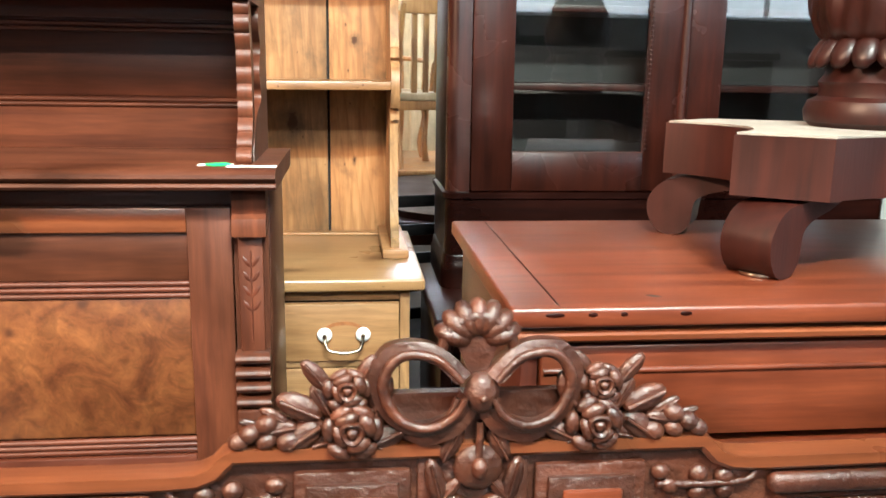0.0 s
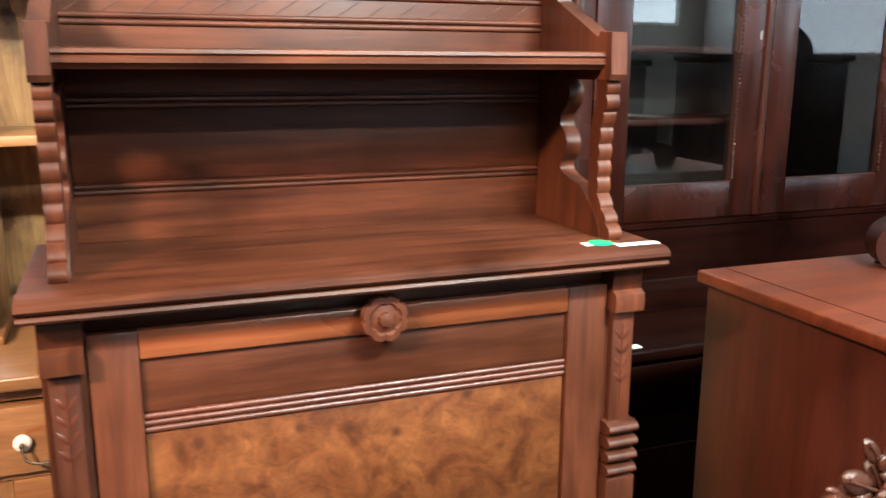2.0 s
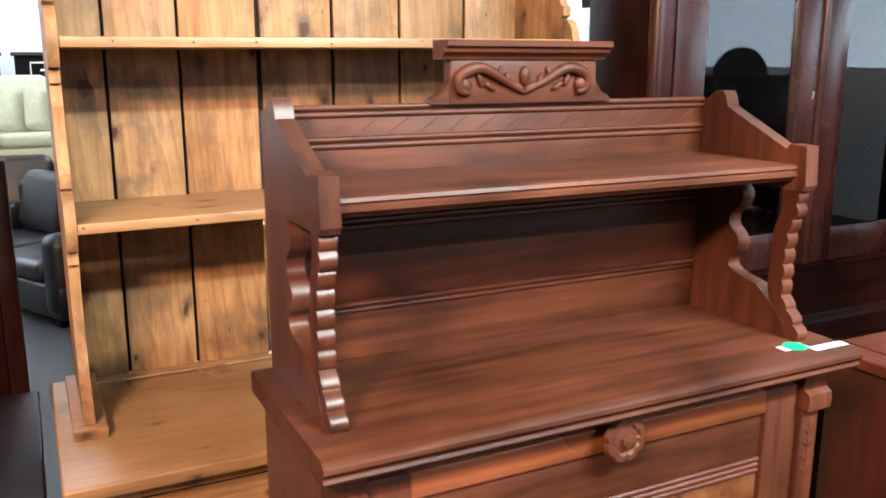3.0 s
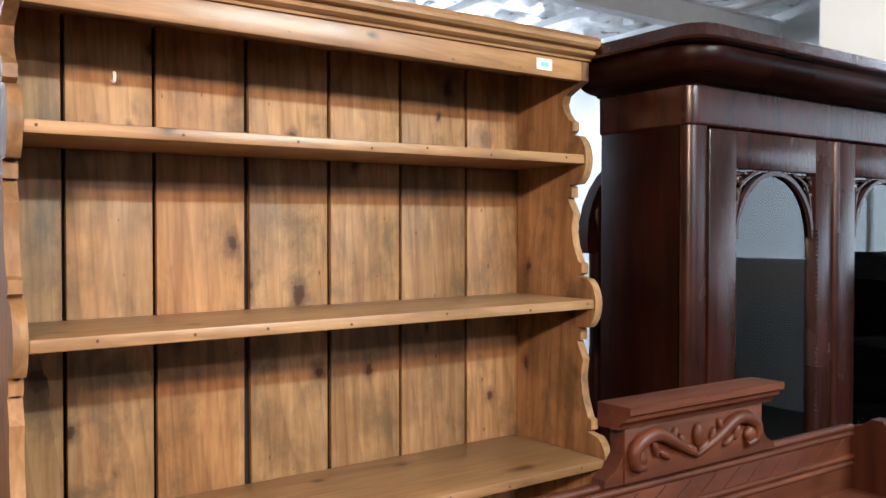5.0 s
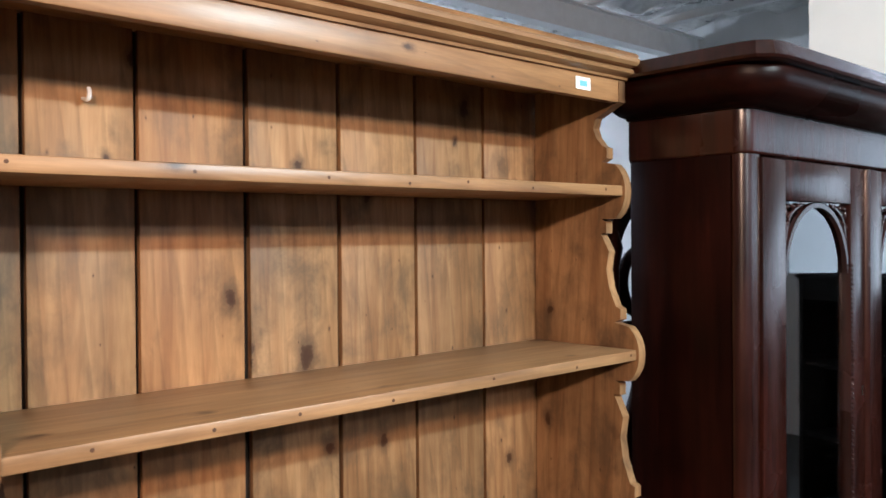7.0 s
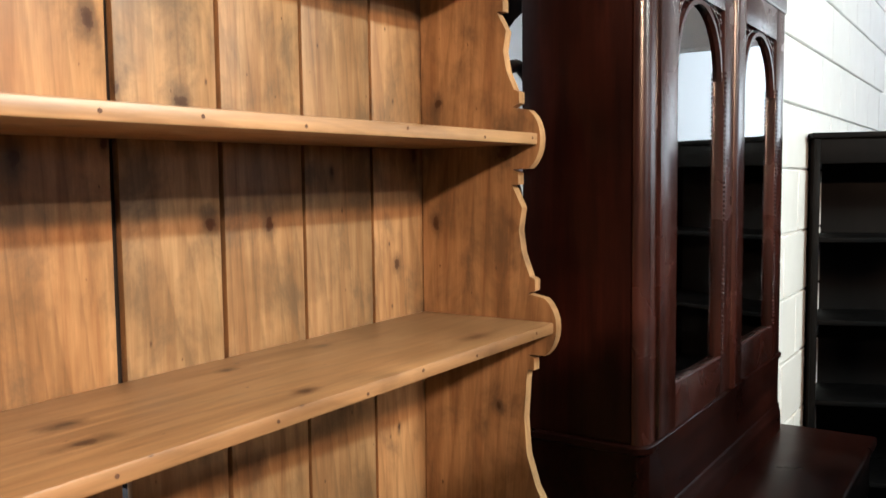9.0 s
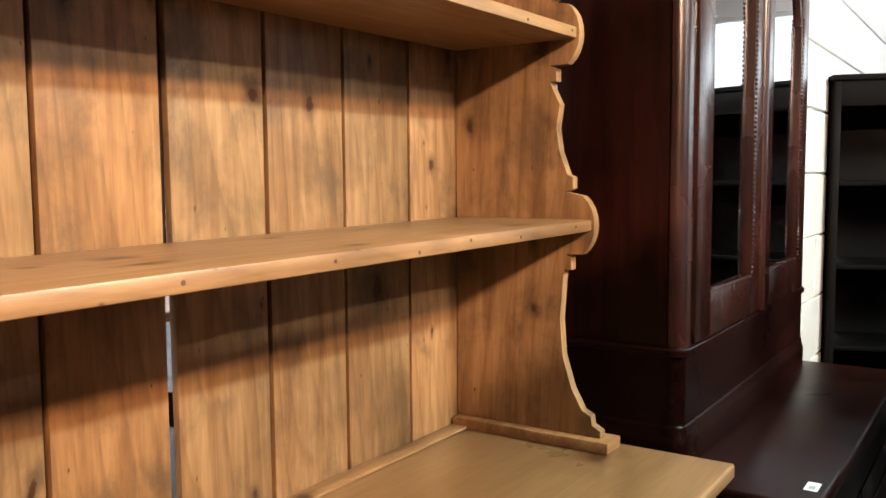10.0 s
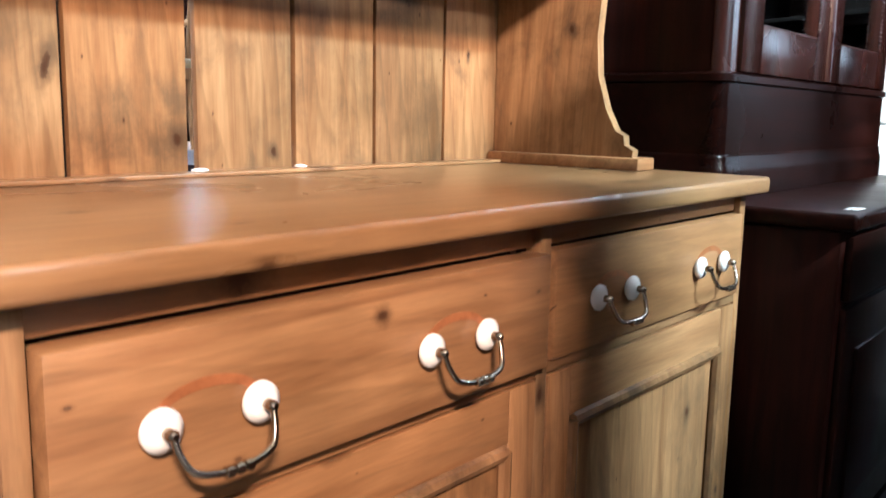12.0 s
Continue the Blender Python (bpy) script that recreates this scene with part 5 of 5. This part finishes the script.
# ---- dark furniture beside and behind the dresser ----
def slab_table(name, x0, x1, y0, y1, z, label, material, leg=0.06, round_top=False):
    d = thing(name, ((x0 + x1) / 2, (y0 + y1) / 2, 0), label, "table")
    if round_top:
        cx, cy, a, b = (x0 + x1) / 2, (y0 + y1) / 2, (x1 - x0) / 2, (y1 - y0) / 2
        pts = [(cx + a * math.copysign(abs(math.cos(t)) ** 0.7, math.cos(t)), cy + b * math.copysign(abs(math.sin(t)) ** 0.7, math.sin(t))) for t in [2 * math.pi * k / 40 for k in range(40)]]
        part("tabletop", prism(pts, "z", z - 0.03, z), material, d, "polished tabletop")
    else:
        part("tabletop", box(x0, x1, y0, y1, z - 0.03, z, 0.008, seg=3), material, d, "polished tabletop")
    part("apron", box(x0 + 0.07, x1 - 0.07, y0 + 0.07, y1 - 0.07, z - 0.13, z - 0.03, 0.003), material, d)
    for x in (x0 + 0.1, x1 - 0.1):
        for y in (y0 + 0.1, y1 - 0.1):
            part("leg", lathe([(leg * 0.35, 0), (leg * 0.45, 0.04), (leg * 0.35, 0.1), (leg * 0.6, 0.4), (leg * 0.5, z - 0.25), (leg * 0.7, z - 0.22), (leg * 0.6, z - 0.2), (leg * 0.6, z - 0.13)], 16, (x, y, 0)), material, d)
    return d


slab_table("dark_side_table", -2.15, -1.316, 2.28, 3.06, 0.755, "dark stained side table with a rounded edge", M_DARK_X)
slab_table("dining_table", 0.10, 1.50, 3.42, 4.90, 0.80, "dark polished mahogany dining table", M_DARK_X, round_top=True)
slab_table("beech_table", -0.10, 1.75, 5.3, 6.6, 0.77, "honey coloured beech table carrying chairs", M_BEECH)


def leaning_board():
    d = thing("bed_headboard", (-1.80, 3.30, 0), "dark polished headboard standing behind the table", "headboard")
    part("panel", box(-2.25, -1.40, 3.29, 3.32, 0.2, 1.34, 0.006), M_DARK_Z, d)
    for a, b in ((-2.31, -2.25), (-1.40, -1.345)):
        part("post", box(a, b, 3.27, 3.34, 0, 1.42, 0.008), M_DARK_Z, d)
    part("top_rail", box(-2.25, -1.40, 3.275, 3.335, 1.34, 1.40, 0.012, seg=3), M_DARK_X, d)


leaning_board()


def beech_chair(loc, turn):
    d = thing("beech_chair", loc, "beech dining chair with cream seat on the table", "chair", "chairs on the table", turn=turn, local=True)
    part("seat", box(-0.21, 0.21, -0.2, 0.2, 0.43, 0.48, 0.02, seg=3), M_CREAMWOOD, d, "cream padded seat")
    part("seat_rail", box(-0.20, 0.20, -0.19, 0.19, 0.37, 0.43, 0.006), M_BEECH, d)
    for x in (-0.17, 0.17):
        p = smooth_path([(x, -0.17, 0.40), (x * 1.12, -0.19, 0.30), (x * 0.98, -0.16, 0.12), (x * 1.1, -0.18, 0.0)], 5)
        part("front_leg", sweep(p, round_section(0.026, 8), (0, 1, 0), taper=lambda t: 1.1 - 0.35 * math.sin(math.pi * t)), M_BEECH, d, "curved front leg", 60)
        q = smooth_path([(x, 0.22, 0.0), (x, 0.17, 0.25), (x, 0.17, 0.48), (x * 1.05, 0.21, 0.78), (x * 1.05, 0.26, 1.02)], 5)
        part("back_post", sweep(q, round_section(0.018, 8), (1, 0, 0)), M_BEECH, d, smooth=60)
        a = smooth_path([(x * 1.08, 0.19, 0.70), (x * 1.35, 0.02, 0.69), (x * 1.3, -0.13, 0.66), (x * 1.2, -0.14, 0.48)], 5)
        part("arm", sweep(a, round_section(0.017, 8), (0, 0, 1)), M_BEECH, d, smooth=60)
    part("top_rail", box(-0.19, 0.19, 0.235, 0.265, 0.96, 1.05, 0.012), M_BEECH, d)
    for k in range(3):
        part("splat", box(-0.1 + 0.08 * k, -0.06 + 0.08 * k, 0.195, 0.21, 0.48, 0.98, 0.004), M_BEECH, d)
    return d


chair_ = beech_chair((0.42, 5.62, 0.77), 200)
copy_thing(chair_, pose(0.98, 5.75, 0.77, 0, 0, 165))
copy_thing(chair_, pose(0.30, 6.2, 0.77, 0, 0, 20))


def tall_wardrobe():
    d = thing("pale_wardrobe", (0.75, 8.0, 0), "pale limed pine wardrobe with panelled doors", "wardrobe")
    part("body", box(0.05, 1.55, 7.75, 8.3, 0.05, 2.55, 0.006), M_CREAMWOOD, d)
    part("plinth", box(0.03, 1.57, 7.73, 8.3, 0, 0.05, 0.003), M_CREAMWOOD, d)
    part("cornice", mitred([(0.0, 2.55), (0.03, 2.57), (0.06, 2.61), (0.06, 2.64)], 0.05, 1.55, 7.75, 8.3, 0.01, 2), M_CREAMWOOD, d)
    for k in range(3):
        a = 0.08 + 0.49 * k
        door = part("door", box(a, a + 0.47, 7.73, 7.752, 0.1, 2.5, 0.004), M_CREAMWOOD, d)
        part("door_panel", box(a + 0.08, a + 0.39, 7.722, 7.732, 1.3, 2.4, 0.006), M_CREAMWOOD, door)
        part("door_panel", box(a + 0.08, a + 0.39, 7.722, 7.732, 0.2, 1.2, 0.006), M_CREAMWOOD, door)


tall_wardrobe()


def hall_stand():
    """Ornate dark frame glimpsed between dresser and bookcase."""
    d = thing("carved_hall_stand", (0.72, 2.76, 0), "dark carved hall stand with scrolled arch top", "hall stand")
    for x in (0.44, 0.98):
        part("upright", lathe([(0.03, 0), (0.03, 0.6), (0.022, 0.65), (0.03, 0.7), (0.02, 1.1), (0.034, 1.2), (0.018, 1.3), (0.03, 1.5), (0.02, 1.6), (0.024, 1.95), (0.034, 2.0), (0.012, 2.08)], 16, (x, 2.74, 0)), M_DARK_Z, d)
    for z in (0.7, 1.15, 1.72):
        part("cross_rail", box(0.44, 0.98, 2.73, 2.755, z, z + 0.07, 0.006), M_DARK_X, d)
    arch = [Vector((0.71 + 0.30 * math.cos(radians(a)), 2.74, 1.93 + 0.26 * math.sin(radians(a)))) for a in range(-10, 191, 10)]
    part("arch", sweep(arch, rect_section(0.06, 0.04), (0, 1, 0)), M_DARK_Z, d)
    for s in (-1, 1):
        sc = smooth_path([(0.71 + s * 0.24, 2.74, 1.75), (0.71 + s * 0.14, 2.74, 1.62), (0.71 + s * 0.20, 2.74, 1.45), (0.71 + s * 0.10, 2.74, 1.32), (0.71 + s * 0.16, 2.74, 1.2)], 6)
        part("scroll", sweep(sc, round_section(0.022, 8), (0, 1, 0)), M_DARK_Z, d, smooth=60)
        ring = [Vector((0.71 + s * 0.13 + 0.09 * math.cos(2 * math.pi * k / 20), 2.74, 1.90 + 0.09 * math.sin(2 * math.pi * k / 20))) for k in range(20)]
        part("ring", sweep(ring, round_section(0.018, 8), (0, 1, 0), closed=True), M_DARK_Z, d, smooth=60)


hall_stand()


# ---- sofas and cabinets at the far side ----
def sofa(name, x0, x1, y0, z0, material, label, cushions, back=0.85, seat=0.43, turn=0.0):
    d = thing(name, ((x0 + x1) / 2, y0 + 0.45, z0), label, "sofa", local=True, turn=turn)
    w = (x1 - x0) / 2
    part("base", box(-w, w, -0.42, 0.45, 0.06, seat - 0.14, 0.03, seg=3), material, d)
    part("back", box(-w, w, 0.24, 0.45, 0.1, back - 0.08, 0.07, seg=4), material, d)
    for s in (-1, 1):
        a, b = sorted((s * w, s * (w - 0.2)))
        part("arm", box(a, b, -0.44, 0.42, 0.06, seat + 0.2, 0.085, seg=5), material, d, "padded arm")
        for y in (-0.36, 0.38):
            part("foot", box(a + 0.06, b - 0.06, y - 0.03, y + 0.03, 0, 0.06, 0.004), M_BLACK, d)
    cw = (2 * w - 0.4) / cushions
    for k in range(cushions):
        a = -w + 0.2 + cw * k
        part("seat_cushion", box(a + 0.004, a + cw - 0.004, -0.44, 0.24, seat - 0.14, seat, 0.05, seg=4), material, d)
        b = box(a + 0.006, a + cw - 0.006, -0.10, 0.10, 0, back - seat + 0.03, 0.085, seg=5)
        b.transform(pose(0, 0.18, seat - 0.01, -14, 0, 0))
        part("back_cushion", b, material, d)
    return d


sofa("black_sofa", -2.05, -0.35, 6.7, 0, M_LEATHER, "black leather sofa with padded arms", 2, 0.88, 0.43, -62)
sofa("brown_sofa", -2.6, -0.2, 8.05, 0, M_BROWNLEATHER, "dark brown leather sofa", 3, 0.9, 0.44)
plat = thing("display_plinth", (-1.2, 9.75, 0), "low dark plinth carrying a sofa", "plinth")
part("body", box(-3.2, 0.6, 9.2, 10.3, 0, 0.60, 0.01), M_BLACK, plat)
sofa("pale_sofa", -2.7, 0.2, 9.30, 0.60, M_CREAM, "pale green cloth sofa with loose cushions on a plinth", 5, 0.98, 0.46)


def loose_cushion(x, y, z, tilt, turn, base=None):
    if base is None:
        b = box(-0.24, 0.24, -0.075, 0.075, 0, 0.46, 0.07, seg=5)
        for v in b.verts:
            swell = 1 - 0.55 * max(abs(v.co.x) / 0.24, abs(v.co.z - 0.23) / 0.23) ** 3
            v.co.y *= swell * 1.25
        cushion = solid("loose_cushion", b, M_CREAM, "plump pale green cushion leaning on the sofa", "cushion", "cushions on the pale sofa", smooth=70)
        cushion.matrix_basis = pose(x, y, z, -16, tilt, turn)
        return cushion
    return copy_thing(base, pose(x, y, z, -16, tilt, turn))


cushion_ = loose_cushion(-1.32, 9.55, 1.03, 16, 38)
for k in range(1, 5):
    loose_cushion(-1.32 + 0.24 * k, 9.55 + 0.015 * k, 1.03, 16 + 2 * (k % 2), 38 + 4 * k, cushion_)


def black_cabinet(x0, x1, y, h):
    d = thing("black_cabinet", ((x0 + x1) / 2, y, 0), "black lacquered cabinet with fretted doors", "cabinet", "black cabinets")
    part("body", box(x0, x1, y, y + 0.5, 0.08, h, 0.006), M_BLACK, d)
    part("plinth", box(x0 + 0.03, x1 - 0.03, y + 0.03, y + 0.47, 0, 0.08, 0), M_BLACK, d)
    part("top", box(x0 - 0.03, x1 + 0.03, y - 0.03, y + 0.5, h, h + 0.04, 0.008), M_LEATHER, d)
    m = (x0 + x1) / 2
    for a, b in ((x0 + 0.03, m - 0.005), (m + 0.005, x1 - 0.03)):
        door = part("door", box(a, b, y - 0.018, y, 0.12, h - 0.04, 0.004), M_BLACK, d)
        for k in range(3):
            zc = 0.4 + (h - 0.6) * k / 2
            ring = [Vector(((a + b) / 2 + u * 0.16, y - 0.022, zc + w * 0.13)) for u, w in ((-1, -1), (1, -1), (1, 1), (-1, 1), (-1, -0.4), (0.5, -0.4), (0.5, 0.4), (-0.4, 0.4))]
            part("fret", sweep(ring, rect_section(0.02, 0.012), (0, 1, 0)), M_STEEL, door, "pale inlaid key pattern")


black_cabinet(-2.6, -1.45, 10.7, 1.78)
black_cabinet(-1.3, -0.1, 10.7, 1.78)


def ladder_chair(x, y, z, turn, label):
    d = thing("ladder_back_chair", (x, y, z), label, "chair", turn=turn, local=True)
    part("seat", box(-0.2, 0.2, -0.2, 0.2, 0.42, 0.46, 0.01), M_BLACK, d)
    for sx in (-0.18, 0.18):
        part("back_post", box(sx - 0.02, sx + 0.02, 0.17, 0.2, 0, 1.0, 0.005), M_BLACK, d)
        part("front_leg", box(sx - 0.02, sx + 0.02, -0.19, -0.15, 0, 0.42, 0.005), M_BLACK, d)
    for k in range(5):
        part("slat", box(-0.16, 0.16, 0.175, 0.19, 0.54 + 0.1 * k, 0.58 + 0.1 * k, 0.004), M_BLACK, d)


ladder_chair(-0.28, 10.95, 1.82, 30, "black ladder-back chair stacked on a cabinet")
ladder_chair(0.20, 3.04, 0, 195, "black ladder-back chair behind the pine dresser")
ladder_chair(0.74, 3.16, 0, 170, "black ladder-back chair behind the bookcase")
pic = thing("framed_picture", (-1.35, 11.97, 3.05), "colourful framed picture on the far wall", "picture")
part("canvas", box(-2.0, -0.85, 11.975, 11.985, 2.98, 3.7, 0), M_PICTURE, pic)
for a in ((-2.05, -2.0, 2.93, 3.75), (-0.85, -0.8, 2.93, 3.75)):
    part("frame_side", box(a[0], a[1], 11.96, 11.999, a[2], a[3], 0.004), M_STEEL, pic)
for z in (2.93, 3.70):
    part("frame_rail", box(-2.0, -0.85, 11.96, 11.999, z, z + 0.05, 0.004), M_STEEL, pic)


# ---- furniture behind the camera, seen in the cabinet glass ----
def dark_wardrobe(x0, x1, y, h):
    d = thing("dark_wardrobe", ((x0 + x1) / 2, y, 0), "dark mahogany wardrobe with a rounded crest", "wardrobe", "dark wardrobes")
    part("body", box(x0, x1, y - 0.5, y, 0, h, 0.01), M_DARK_Z, d)
    m = (x0 + x1) / 2
    part("cornice", box(x0 - 0.04, x1 + 0.04, y - 0.5, y + 0.04, h, h + 0.06, 0.015), M_DARK_X, d)
    for a, b in ((x0 + 0.03, m - 0.004), (m + 0.004, x1 - 0.03)):
        part("door", box(a, b, y, y + 0.02, 0.1, h - 0.05, 0.006), M_DARK_Z, d)
    crest = [Vector((m + 0.3 * math.cos(radians(k)), y - 0.2, h + 0.05 + 0.24 * math.sin(radians(k)))) for k in range(0, 181, 15)]
    part("crest", prism([(v.x, v.z) for v in crest], "y", y - 0.04, y), M_DARK_X, d)


dark_wardrobe(-1.2, 0.1, -1.9, 1.52)
dark_wardrobe(0.3, 1.7, -2.0, 1.60)
dark_wardrobe(1.9, 3.3, -1.9, 1.50)
dark_wardrobe(3.6, 5.0, -1.4, 1.55)
dark_wardrobe(1.75, 3.3, 8.4, 2.2)
block_pieces()
